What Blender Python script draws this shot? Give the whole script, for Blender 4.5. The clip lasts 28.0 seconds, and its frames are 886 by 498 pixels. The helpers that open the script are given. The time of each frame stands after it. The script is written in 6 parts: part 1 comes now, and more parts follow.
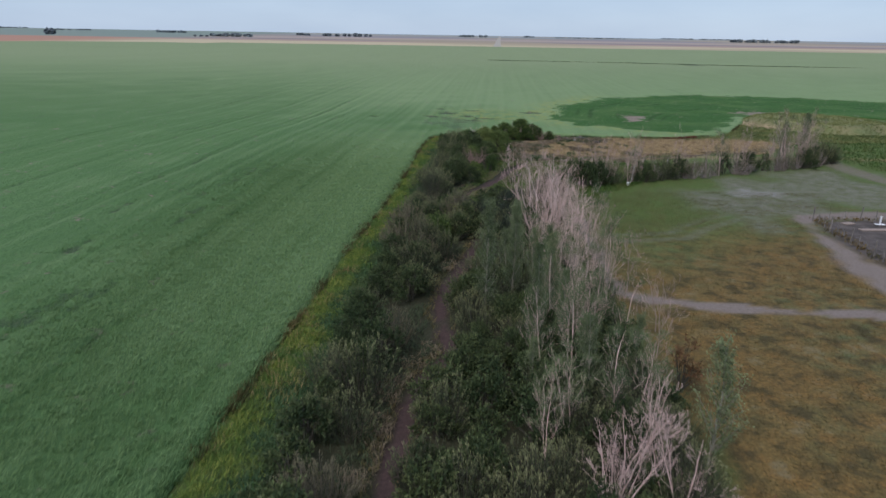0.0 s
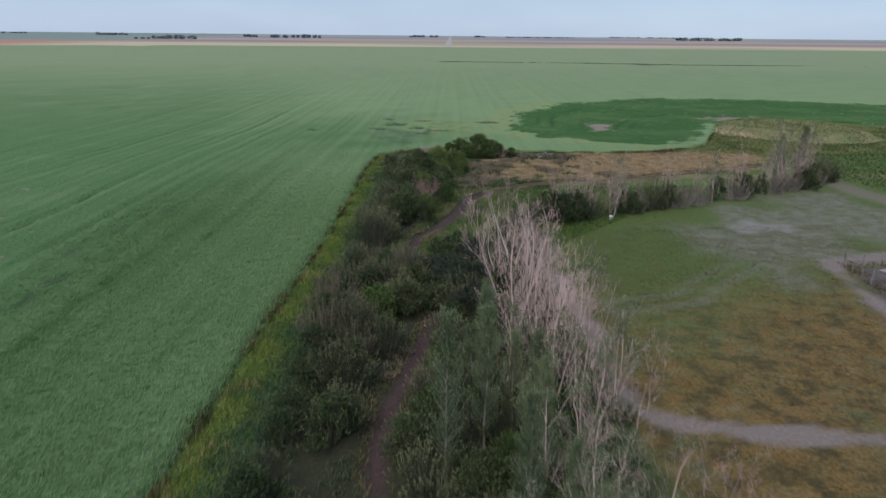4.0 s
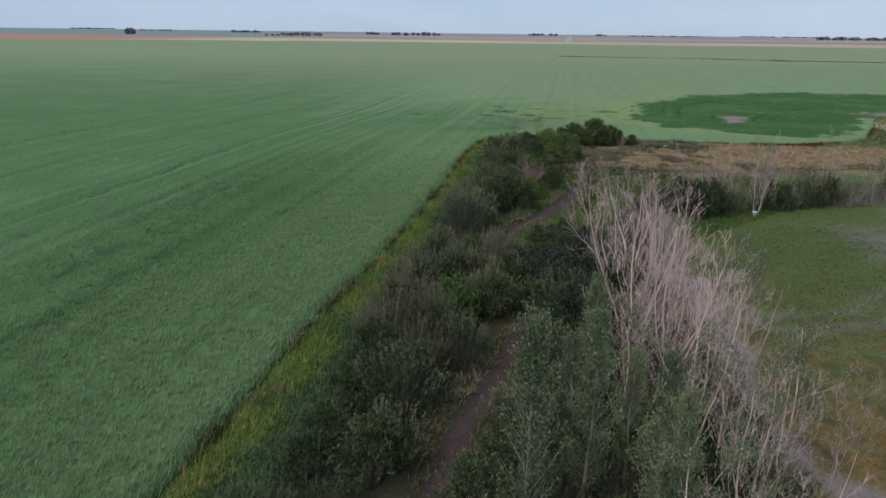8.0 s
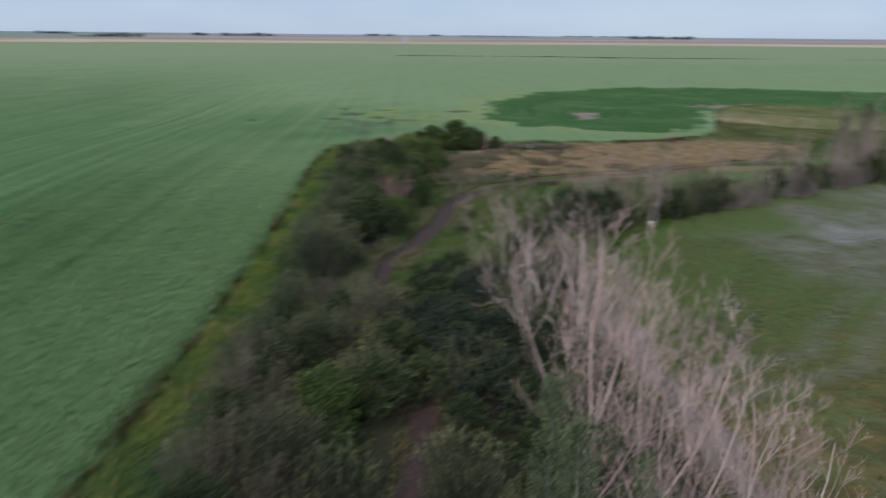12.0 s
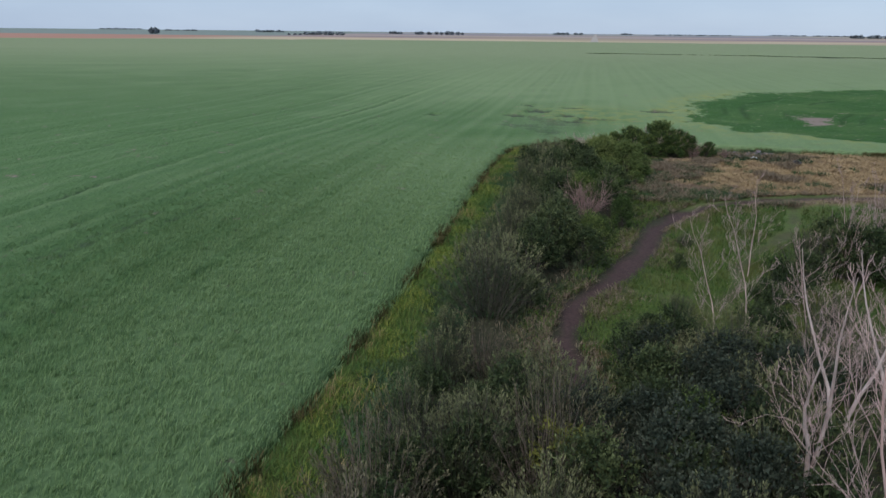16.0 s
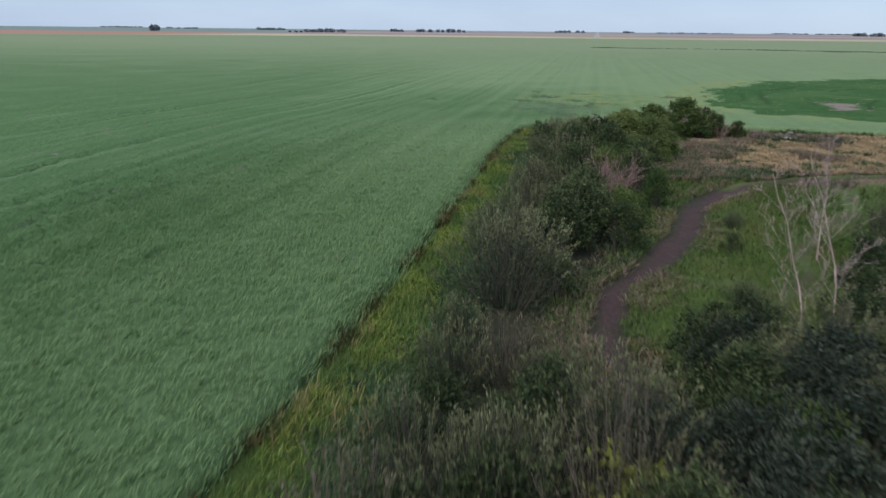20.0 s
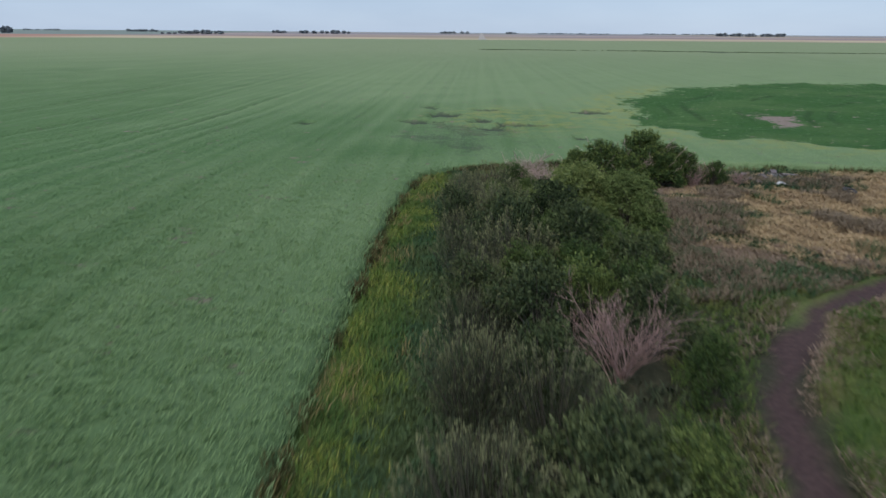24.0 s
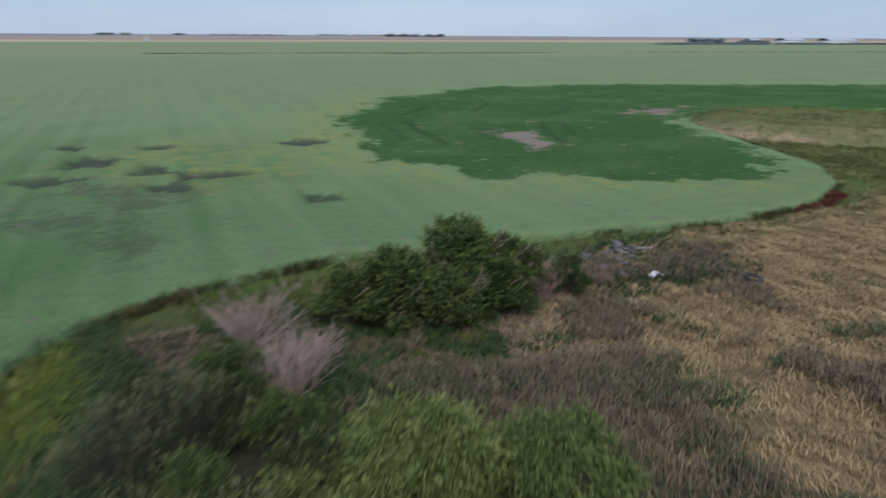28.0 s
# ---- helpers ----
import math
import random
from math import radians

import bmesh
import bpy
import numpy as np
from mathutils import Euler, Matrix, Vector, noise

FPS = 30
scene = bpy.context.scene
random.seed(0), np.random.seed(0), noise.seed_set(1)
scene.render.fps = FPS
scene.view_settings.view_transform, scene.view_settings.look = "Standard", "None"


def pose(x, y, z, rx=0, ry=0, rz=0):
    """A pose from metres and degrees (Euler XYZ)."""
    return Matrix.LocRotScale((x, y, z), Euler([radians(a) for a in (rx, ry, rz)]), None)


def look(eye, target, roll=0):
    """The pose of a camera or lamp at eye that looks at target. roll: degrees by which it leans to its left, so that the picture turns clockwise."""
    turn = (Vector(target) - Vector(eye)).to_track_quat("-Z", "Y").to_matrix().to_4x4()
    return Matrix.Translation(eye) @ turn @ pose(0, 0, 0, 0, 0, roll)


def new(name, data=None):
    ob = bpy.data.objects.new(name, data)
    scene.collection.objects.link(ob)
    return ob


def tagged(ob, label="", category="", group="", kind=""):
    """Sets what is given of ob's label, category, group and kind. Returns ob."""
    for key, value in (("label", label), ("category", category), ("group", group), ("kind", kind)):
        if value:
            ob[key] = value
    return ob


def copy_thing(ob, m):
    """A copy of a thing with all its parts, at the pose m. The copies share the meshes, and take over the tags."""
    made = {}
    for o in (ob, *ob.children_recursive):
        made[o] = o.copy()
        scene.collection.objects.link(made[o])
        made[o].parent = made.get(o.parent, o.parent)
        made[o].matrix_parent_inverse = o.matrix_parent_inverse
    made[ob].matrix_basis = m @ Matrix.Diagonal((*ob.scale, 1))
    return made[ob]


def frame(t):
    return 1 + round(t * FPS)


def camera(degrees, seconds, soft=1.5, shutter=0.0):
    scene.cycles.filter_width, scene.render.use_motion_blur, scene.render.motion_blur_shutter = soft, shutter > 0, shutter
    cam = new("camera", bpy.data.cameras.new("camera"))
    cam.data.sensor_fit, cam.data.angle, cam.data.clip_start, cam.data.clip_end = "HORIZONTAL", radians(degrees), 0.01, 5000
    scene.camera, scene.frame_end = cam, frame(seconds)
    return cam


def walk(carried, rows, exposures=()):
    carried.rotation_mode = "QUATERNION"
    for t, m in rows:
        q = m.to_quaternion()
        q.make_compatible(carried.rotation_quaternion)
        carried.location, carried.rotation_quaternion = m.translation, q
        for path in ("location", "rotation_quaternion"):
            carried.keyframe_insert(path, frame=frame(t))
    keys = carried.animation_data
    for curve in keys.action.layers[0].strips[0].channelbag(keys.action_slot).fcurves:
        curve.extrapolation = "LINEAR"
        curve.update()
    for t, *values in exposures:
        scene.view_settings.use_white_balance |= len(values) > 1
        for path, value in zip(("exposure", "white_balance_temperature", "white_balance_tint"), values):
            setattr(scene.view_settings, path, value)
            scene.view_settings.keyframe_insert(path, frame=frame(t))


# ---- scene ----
cam = camera(65.8, 28.0, soft=1.5, shutter=0.9)
PATH = [
    (0, (-0.281, 2.975, 13.482), (-0.265, 4.882, 12.880), 0.98),
    (0.5, (-0.213, 4.400, 13.498), (-0.196, 6.307, 12.895), 0.96),
    (1, (-0.084, 5.855, 13.536), (-0.070, 7.763, 12.935), 0.91),
    (1.5, (0.062, 7.314, 13.538), (0.072, 9.222, 12.938), 0.84),
    (2, (0.190, 8.863, 13.564), (0.199, 10.771, 12.965), 0.77),
    (2.5, (0.259, 10.453, 13.639), (0.267, 12.361, 13.039), 0.71),
    (3, (0.400, 12.041, 13.731), (0.418, 13.948, 13.131), 0.66),
    (3.5, (0.476, 13.681, 13.792), (0.602, 15.585, 13.193), 0.61),
    (4, (0.548, 15.384, 13.866), (0.691, 17.286, 13.266), 0.58),
    (4.5, (0.648, 17.064, 13.961), (0.536, 18.967, 13.358), 0.57),
    (6.5, (1.298, 22.041, 12.899), (1.127, 23.945, 12.313), 0.54),
    (7, (1.280, 22.094, 12.373), (1.112, 23.995, 11.774), 0.62),
    (7.5, (1.356, 21.879, 11.764), (1.186, 23.779, 11.161), 0.67),
    (8, (1.390, 21.757, 11.209), (1.219, 23.655, 10.603), 0.70),
    (8.5, (1.326, 22.106, 10.938), (1.153, 24.004, 10.330), 0.74),
    (9, (1.175, 22.834, 10.817), (1.006, 24.733, 10.213), 0.78),
    (9.5, (1.066, 23.743, 10.741), (0.896, 25.641, 10.136), 0.79),
    (10, (0.956, 24.758, 10.683), (0.784, 26.657, 10.079), 0.79),
    (10.5, (0.756, 25.925, 10.643), (0.587, 27.823, 10.038), 0.77),
    (11, (0.681, 27.311, 10.589), (0.510, 29.209, 9.985), 0.73),
    (11.5, (0.720, 28.812, 10.504), (0.566, 30.712, 9.899), 0.67),
    (12, (0.598, 30.534, 10.498), (0.859, 32.423, 9.898), 0.57),
    (12.5, (0.343, 32.294, 10.537), (0.716, 34.165, 9.937), 0.48),
    (13, (0.141, 34.024, 10.643), (0.327, 35.922, 10.041), 0.45),
    (13.5, (0.199, 35.415, 10.716), (-0.016, 37.309, 10.112), 0.49),
    (15.5, (0.280, 38.306, 9.682), (0.043, 40.199, 9.082), 0.55),
    (16, (0.266, 38.348, 9.375), (0.031, 40.239, 8.768), 0.57),
    (16.5, (0.297, 38.159, 8.845), (0.059, 40.050, 8.240), 0.60),
    (17, (0.288, 37.872, 8.217), (0.053, 39.763, 7.608), 0.65),
    (17.5, (0.238, 37.833, 7.763), (0.005, 39.721, 7.146), 0.71),
    (18, (0.225, 38.246, 7.523), (-0.013, 40.135, 6.909), 0.73),
    (18.5, (0.084, 38.988, 7.416), (-0.153, 40.877, 6.803), 0.71),
    (19, (-0.140, 39.885, 7.390), (-0.371, 41.775, 6.777), 0.69),
    (19.5, (-0.274, 41.079, 7.347), (-0.509, 42.969, 6.734), 0.65),
    (20, (-0.421, 42.563, 7.303), (-0.659, 44.452, 6.692), 0.59),
    (20.5, (-0.560, 44.190, 7.289), (-0.801, 46.079, 6.679), 0.52),
    (21, (-0.714, 45.868, 7.335), (-0.923, 47.761, 6.726), 0.48),
    (21.5, (-0.888, 47.726, 7.357), (-0.950, 49.631, 6.749), 0.47),
    (23.5, (-1.180, 57.399, 7.586), (-1.120, 59.304, 6.979), 0.45),
    (24, (-1.067, 59.681, 7.589), (-1.004, 61.586, 6.983), 0.47),
    (24.5, (-0.968, 61.980, 7.629), (-0.886, 63.884, 7.022), 0.49),
    (25, (-0.798, 64.358, 7.642), (-0.487, 66.239, 7.038), 0.50),
    (25.5, (-0.658, 66.750, 7.648), (-0.181, 68.596, 7.044), 0.50),
    (26, (-0.424, 69.080, 7.659), (0.053, 70.926, 7.056), 0.49),
    (26.5, (-0.128, 71.404, 7.700), (0.348, 73.251, 7.098), 0.46),
    (27, (0.353, 73.712, 7.699), (0.848, 75.554, 7.100), 0.41),
    (27.5, (0.772, 76.078, 7.787), (1.442, 77.865, 7.188), 0.38),
    (28, (1.330, 78.414, 7.822), (2.209, 80.108, 7.224), 0.37),
]
walk(cam, [(t, look(eye, target, roll)) for t, eye, target, roll in PATH],
     exposures=[(0.0, 0.02), (4.5, 0.0), (7.0, -0.06), (13.0, -0.03), (16.0, -0.03), (18.0, 0.12), (20.0, 0.12), (22.0, 0.04), (24.0, 0.0), (28.0, -0.05)])

# ---------------------------------------------------------------- light
world = bpy.data.worlds.new("sky")
scene.world = world
world.use_nodes = True
wn = world.node_tree.nodes
sky = wn.new("ShaderNodeTexSky")
sky.sky_type, sky.sun_disc = "NISHITA", False
sky.sun_elevation, sky.sun_rotation = radians(48), radians(205)
sky.air_density, sky.dust_density, sky.ozone_density = 1.0, 0.3, 3.0
wn["Background"].inputs["Strength"].default_value = 0.125
veil = wn.new("ShaderNodeMix")
veil.data_type = "RGBA"
veil.inputs[0].default_value, veil.inputs[7].default_value = 0.86, (3.5, 4.55, 6.2, 1)
cloud_at, cloud_map, cloud = wn.new("ShaderNodeTexCoord"), wn.new("ShaderNodeMapping"), wn.new("ShaderNodeTexNoise")
cloud_map.inputs["Scale"].default_value = (2.2, 2.2, 9.0)
cloud.inputs["Scale"].default_value, cloud.inputs["Detail"].default_value = 1.6, 5
cloud_tone = wn.new("ShaderNodeValToRGB")
cloud_tone.color_ramp.elements[0].position, cloud_tone.color_ramp.elements[0].color = 0.35, (0.92, 0.93, 0.95, 1)
cloud_tone.color_ramp.elements[1].position, cloud_tone.color_ramp.elements[1].color = 0.68, (1.05, 1.04, 1.03, 1)
thin_cloud = wn.new("ShaderNodeMix")
thin_cloud.data_type, thin_cloud.blend_type = "RGBA", "MULTIPLY"
thin_cloud.inputs[0].default_value = 1.0
for a, b in ((cloud_at.outputs["Generated"], cloud_map.inputs["Vector"]), (cloud_map.outputs["Vector"], cloud.inputs["Vector"]),
             (cloud.outputs["Fac"], cloud_tone.inputs["Fac"]), (veil.outputs[2], thin_cloud.inputs[6]), (cloud_tone.outputs["Color"], thin_cloud.inputs[7])):
    world.node_tree.links.new(a, b)
world.node_tree.links.new(sky.outputs["Color"], veil.inputs[6])
world.node_tree.links.new(thin_cloud.outputs[2], wn["Background"].inputs["Color"])
sun = new("sun", bpy.data.lights.new("sun", "SUN"))
sun.data.energy, sun.data.angle, sun.data.color = 2.6, radians(35), (1.0, 0.94, 0.96)
sun.matrix_world = pose(0, 0, 60, 42, 0, -25)


# ---------------------------------------------------------------- materials
def nodes_of(name):
    m = bpy.data.materials.new(name)
    m.use_nodes = True
    nt = m.node_tree
    return m, nt, nt.nodes["Principled BSDF"]


def link(nt, a, b):
    nt.links.new(a, b)


def ramp(nt, fac, stops):
    r = nt.nodes.new("ShaderNodeValToRGB")
    while len(r.color_ramp.elements) < len(stops):
        r.color_ramp.elements.new(0.5)
    for e, (p, c) in zip(r.color_ramp.elements, stops):
        e.position, e.color = p, (*c, 1)
    link(nt, fac, r.inputs["Fac"])
    return r.outputs["Color"]


def noise_tex(nt, scale, detail=4, stretch=(1, 1, 1), turn=0.0, rough=0.55):
    co = nt.nodes.new("ShaderNodeTexCoord")
    mp = nt.nodes.new("ShaderNodeMapping")
    mp.inputs["Scale"].default_value = stretch
    mp.inputs["Rotation"].default_value = (0, 0, radians(turn))
    link(nt, co.outputs["Object"], mp.inputs["Vector"])
    n = nt.nodes.new("ShaderNodeTexNoise")
    n.inputs["Scale"].default_value, n.inputs["Detail"].default_value = scale, detail
    n.inputs["Roughness"].default_value = rough
    link(nt, mp.outputs["Vector"], n.inputs["Vector"])
    return n.outputs["Fac"]


def mix(nt, fac, a, b, mode="MIX"):
    m = nt.nodes.new("ShaderNodeMix")
    m.data_type, m.blend_type = "RGBA", mode
    for sock, v in ((m.inputs[0], fac), (m.inputs[6], a), (m.inputs[7], b)):
        if isinstance(v, (int, float)):
            sock.default_value = v
        elif isinstance(v, tuple):
            sock.default_value = (*v, 1)
        else:
            link(nt, v, sock)
    return m.outputs[2]


def maths(nt, op, a, b=None, clamp=False):
    m = nt.nodes.new("ShaderNodeMath")
    m.operation, m.use_clamp = op, clamp
    for sock, v in zip(m.inputs, (a, b)):
        if v is None:
            continue
        if isinstance(v, (int, float)):
            sock.default_value = v
        else:
            link(nt, v, sock)
    return m.outputs[0]


def bump(nt, bsdf, height, strength, dist):
    b = nt.nodes.new("ShaderNodeBump")
    b.inputs["Strength"].default_value, b.inputs["Distance"].default_value = strength, dist
    link(nt, height, b.inputs["Height"])
    link(nt, b.outputs["Normal"], bsdf.inputs["Normal"])


def foliage(name, colours, rough=0.6, glow=0.13, patch=None, patch_scale=0.35, tip=None, stretch=(1, 1, 1), turn=0.0):
    """Leaves: each leaf its own tone, each plant a little lighter or darker, some light passing through."""
    m, nt, bsdf = nodes_of(name)
    geo = nt.nodes.new("ShaderNodeNewGeometry")
    oi = nt.nodes.new("ShaderNodeObjectInfo")
    n = len(colours)
    col = ramp(nt, geo.outputs["Random Per Island"], [(i / max(1, n - 1), c) for i, c in enumerate(colours)])
    if patch:
        f = noise_tex(nt, patch_scale, 3, stretch, turn)
        f = maths(nt, "MULTIPLY", maths(nt, "SUBTRACT", f, 0.47), 7.0, True)
        col = mix(nt, f, col, mix(nt, 0.65, col, patch))
    # Paler tips, darker insides: top light and inner shade put into colour.
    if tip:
        lit_at = nt.nodes.new("ShaderNodeAttribute")
        lit_at.attribute_name = "lit_tip"
        col = mix(nt, maths(nt, "MULTIPLY", lit_at.outputs["Fac"], 0.8), col, tip)
    bright = maths(nt, "ADD", maths(nt, "MULTIPLY", oi.outputs["Random"], 0.5), 0.75)
    hs = nt.nodes.new("ShaderNodeHueSaturation")
    link(nt, col, hs.inputs["Color"])
    link(nt, bright, hs.inputs["Value"])
    link(nt, maths(nt, "ADD", maths(nt, "MULTIPLY", oi.outputs["Random"], -0.03), 0.515), hs.inputs["Hue"])
    link(nt, hs.outputs["Color"], bsdf.inputs["Base Color"])
    bsdf.inputs["Roughness"].default_value = rough
    bsdf.inputs["Specular IOR Level"].default_value = 0.15
    tr = nt.nodes.new("ShaderNodeBsdfTranslucent")
    link(nt, hs.outputs["Color"], tr.inputs["Color"])
    ms = nt.nodes.new("ShaderNodeMixShader")
    ms.inputs[0].default_value = glow
    link(nt, bsdf.outputs[0], ms.inputs[1])
    link(nt, tr.outputs[0], ms.inputs[2])
    link(nt, ms.outputs[0], nt.nodes["Material Output"].inputs["Surface"])
    return m


def bark(name, dark, light, scale=9.0):
    m, nt, bsdf = nodes_of(name)
    f = noise_tex(nt, scale, 5, (1, 1, 0.25))
    oi = nt.nodes.new("ShaderNodeObjectInfo")
    col = ramp(nt, f, [(0.3, dark), (0.65, light)])
    hs = nt.nodes.new("ShaderNodeHueSaturation")
    link(nt, col, hs.inputs["Color"])
    link(nt, maths(nt, "ADD", maths(nt, "MULTIPLY", oi.outputs["Random"], 0.4), 0.8), hs.inputs["Value"])
    link(nt, hs.outputs["Color"], bsdf.inputs["Base Color"])
    bsdf.inputs["Roughness"].default_value = 0.85
    bump(nt, bsdf, f, 0.4, 0.01)
    return m


def plain(name, a, b, scale, rough=0.9, relief=0.3, dist=0.02, metal=0.0):
    m, nt, bsdf = nodes_of(name)
    f = noise_tex(nt, scale, 6)
    g = noise_tex(nt, scale * 0.13, 3)
    col = mix(nt, maths(nt, "MULTIPLY", g, 0.6), ramp(nt, f, [(0.3, a), (0.7, b)]), a)
    link(nt, col, bsdf.inputs["Base Color"])
    bsdf.inputs["Roughness"].default_value, bsdf.inputs["Metallic"].default_value = rough, metal
    bump(nt, bsdf, f, relief, dist)
    return m


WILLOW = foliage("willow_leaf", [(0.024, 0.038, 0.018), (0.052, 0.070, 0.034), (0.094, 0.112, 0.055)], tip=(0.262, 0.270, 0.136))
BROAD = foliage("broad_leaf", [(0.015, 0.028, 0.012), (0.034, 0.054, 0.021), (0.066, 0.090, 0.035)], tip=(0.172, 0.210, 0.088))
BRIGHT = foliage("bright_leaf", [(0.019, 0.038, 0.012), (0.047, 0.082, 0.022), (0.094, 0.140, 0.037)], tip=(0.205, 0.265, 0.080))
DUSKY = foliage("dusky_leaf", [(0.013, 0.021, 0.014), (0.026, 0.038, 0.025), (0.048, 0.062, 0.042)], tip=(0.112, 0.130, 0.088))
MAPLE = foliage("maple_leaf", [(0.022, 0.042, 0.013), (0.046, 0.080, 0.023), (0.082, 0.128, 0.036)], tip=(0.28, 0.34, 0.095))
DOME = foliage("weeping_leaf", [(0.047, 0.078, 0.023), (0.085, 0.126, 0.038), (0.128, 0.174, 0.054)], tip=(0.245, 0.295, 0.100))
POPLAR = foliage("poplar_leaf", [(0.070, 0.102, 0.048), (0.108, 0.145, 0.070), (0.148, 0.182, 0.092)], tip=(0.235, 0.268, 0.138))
# Blue-grey because the haze over the distance is mixed into this leaf colour.
HAZELEAF = foliage("hazed_leaf", [(0.150, 0.185, 0.200), (0.185, 0.215, 0.230)])
RUSTY = foliage("withered_leaf", [(0.16, 0.075, 0.045), (0.24, 0.12, 0.07), (0.12, 0.09, 0.045)])
YELLOW = foliage("yellow_leaf", [(0.12, 0.14, 0.03), (0.17, 0.18, 0.05)])
BARK = bark("shrub_bark", (0.034, 0.031, 0.022), (0.078, 0.070, 0.052))
PALEBARK = bark("poplar_bark", (0.13, 0.12, 0.09), (0.27, 0.25, 0.20))
DEADBARK = bark("dead_bark", (0.44, 0.298, 0.262), (0.62, 0.462, 0.412), 4.0)
WHITEBARK = bark("peeling_bark", (0.30, 0.225, 0.20), (0.58, 0.49, 0.44), 5.0)
BIRCH = bark("birch_bark", (0.30, 0.28, 0.26), (0.60, 0.57, 0.54), 5.0)
GREYTWIG = bark("grey_twig", (0.20, 0.155, 0.15), (0.42, 0.34, 0.33))
PINKTWIG = bark("pink_twig", (0.28, 0.195, 0.170), (0.47, 0.355, 0.315))
BROWNTWIG = bark("brown_twig", (0.080, 0.064, 0.050), (0.165, 0.130, 0.102))
ROSYTWIG = bark("rosy_twig", (0.17, 0.108, 0.095), (0.33, 0.225, 0.198))
TAWNY = foliage("tawny_leaf", [(0.036, 0.042, 0.023), (0.076, 0.078, 0.045), (0.110, 0.104, 0.060)], tip=(0.205, 0.188, 0.115))
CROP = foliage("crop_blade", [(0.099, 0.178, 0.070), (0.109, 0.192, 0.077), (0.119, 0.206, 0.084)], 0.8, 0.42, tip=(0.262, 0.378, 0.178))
VERGE = foliage("verge_grass", [(0.062, 0.126, 0.023), (0.128, 0.194, 0.036), (0.250, 0.266, 0.064)], 0.6, 0.3,
                (0.036, 0.104, 0.030), 0.38)
HERB = foliage("herb_leaf", [(0.020, 0.050, 0.022), (0.036, 0.080, 0.034), (0.062, 0.116, 0.048)], 0.6, 0.2, (0.060, 0.088, 0.030), 0.4)
LUSH = foliage("lush_grass", [(0.032, 0.078, 0.016), (0.064, 0.120, 0.025), (0.118, 0.168, 0.038)], 0.6, 0.3,
               (0.118, 0.122, 0.038), 0.45)
STRAW = foliage("dry_grass", [(0.330, 0.222, 0.122), (0.445, 0.316, 0.180), (0.580, 0.425, 0.258)], 0.7, 0.25,
                (0.22, 0.150, 0.092), 0.9)
DULL = foliage("dull_grass", [(0.060, 0.060, 0.025), (0.105, 0.095, 0.035), (0.16, 0.125, 0.055)], 0.7, 0.25,
               (0.035, 0.055, 0.018), 0.5)
OLIVE = foliage("olive_grass", [(0.123, 0.152, 0.052), (0.200, 0.217, 0.081), (0.290, 0.278, 0.122)], 0.7, 0.25, (0.068, 0.100, 0.032), 0.16)
LAWNGREEN = foliage("lawn_grass", [(0.082, 0.118, 0.034), (0.122, 0.164, 0.046), (0.172, 0.196, 0.066)], 0.6, 0.3, (0.138, 0.126, 0.058), 0.3)
STALK = foliage("seed_stalk", [(0.13, 0.125, 0.045), (0.20, 0.175, 0.070), (0.27, 0.225, 0.10)], 0.7, 0.25)
REED = foliage("dry_reed", [(0.125, 0.092, 0.063), (0.205, 0.155, 0.108), (0.300, 0.238, 0.166)], 0.7, 0.2)
OCHRE = foliage("parched_grass", [(0.080, 0.058, 0.023), (0.140, 0.098, 0.038), (0.205, 0.150, 0.064)], 0.7, 0.3, (0.058, 0.064, 0.028), 0.5)
RUBBLE = plain("grey_rubble", (0.085, 0.072, 0.072), (0.19, 0.165, 0.165), 3.0, 0.9, 0.5, 0.03)
WHITE = plain("white_plastic", (0.6, 0.6, 0.62), (0.8, 0.8, 0.8), 5.0, 0.5, 0.1, 0.005)
STEEL = plain("white_sheet_steel", (0.55, 0.57, 0.6), (0.75, 0.77, 0.8), 0.4, 0.5, 0.1, 0.02)
ROOF = plain("grey_roof", (0.35, 0.37, 0.4), (0.55, 0.57, 0.6), 0.5, 0.5, 0.1, 0.02)
POST = bark("post_wood", (0.10, 0.09, 0.08), (0.24, 0.21, 0.19))


# ---------------------------------------------------------------- helpers
def mesh_np(name, verts, faces, material=None, smooth=False):
    verts, faces = np.asarray(verts, np.float32), np.asarray(faces, np.int32)
    me = bpy.data.meshes.new(name)
    k = faces.shape[1]
    me.vertices.add(len(verts))
    me.vertices.foreach_set("co", verts.ravel())
    me.loops.add(faces.size)
    me.loops.foreach_set("vertex_index", faces.ravel())
    me.polygons.add(len(faces))
    me.polygons.foreach_set("loop_start", np.arange(0, faces.size, k, dtype=np.int32))
    me.polygons.foreach_set("loop_total", np.full(len(faces), k, np.int32))
    if smooth:
        me.polygons.foreach_set("use_smooth", np.ones(len(faces), bool))
    me.update(calc_edges=True)
    if material:
        me.materials.append(material)
    return me


def part(name, me, parent, label=""):
    ob = new(name, me)
    ob.parent = parent
    if label:
        ob["label"] = label
    return ob


def smoothstep(a, b, v):
    k = np.clip((v - a) / (b - a), 0, 1)
    return k * k * (3 - 2 * k)


def waves(x, y, size, seed):
    """Smooth noise of about -1 to 1, features about `size` metres."""
    r = np.random.RandomState(seed)
    out = 0
    for _ in range(7):
        a, p, q = r.uniform(0, 2 * np.pi), r.uniform(0, 6.28), r.uniform(0.6, 1.7)
        out = out + np.sin((x * np.cos(a) + y * np.sin(a)) * 6.28 / size * q * 0.6 + p)
    return out / 3.2


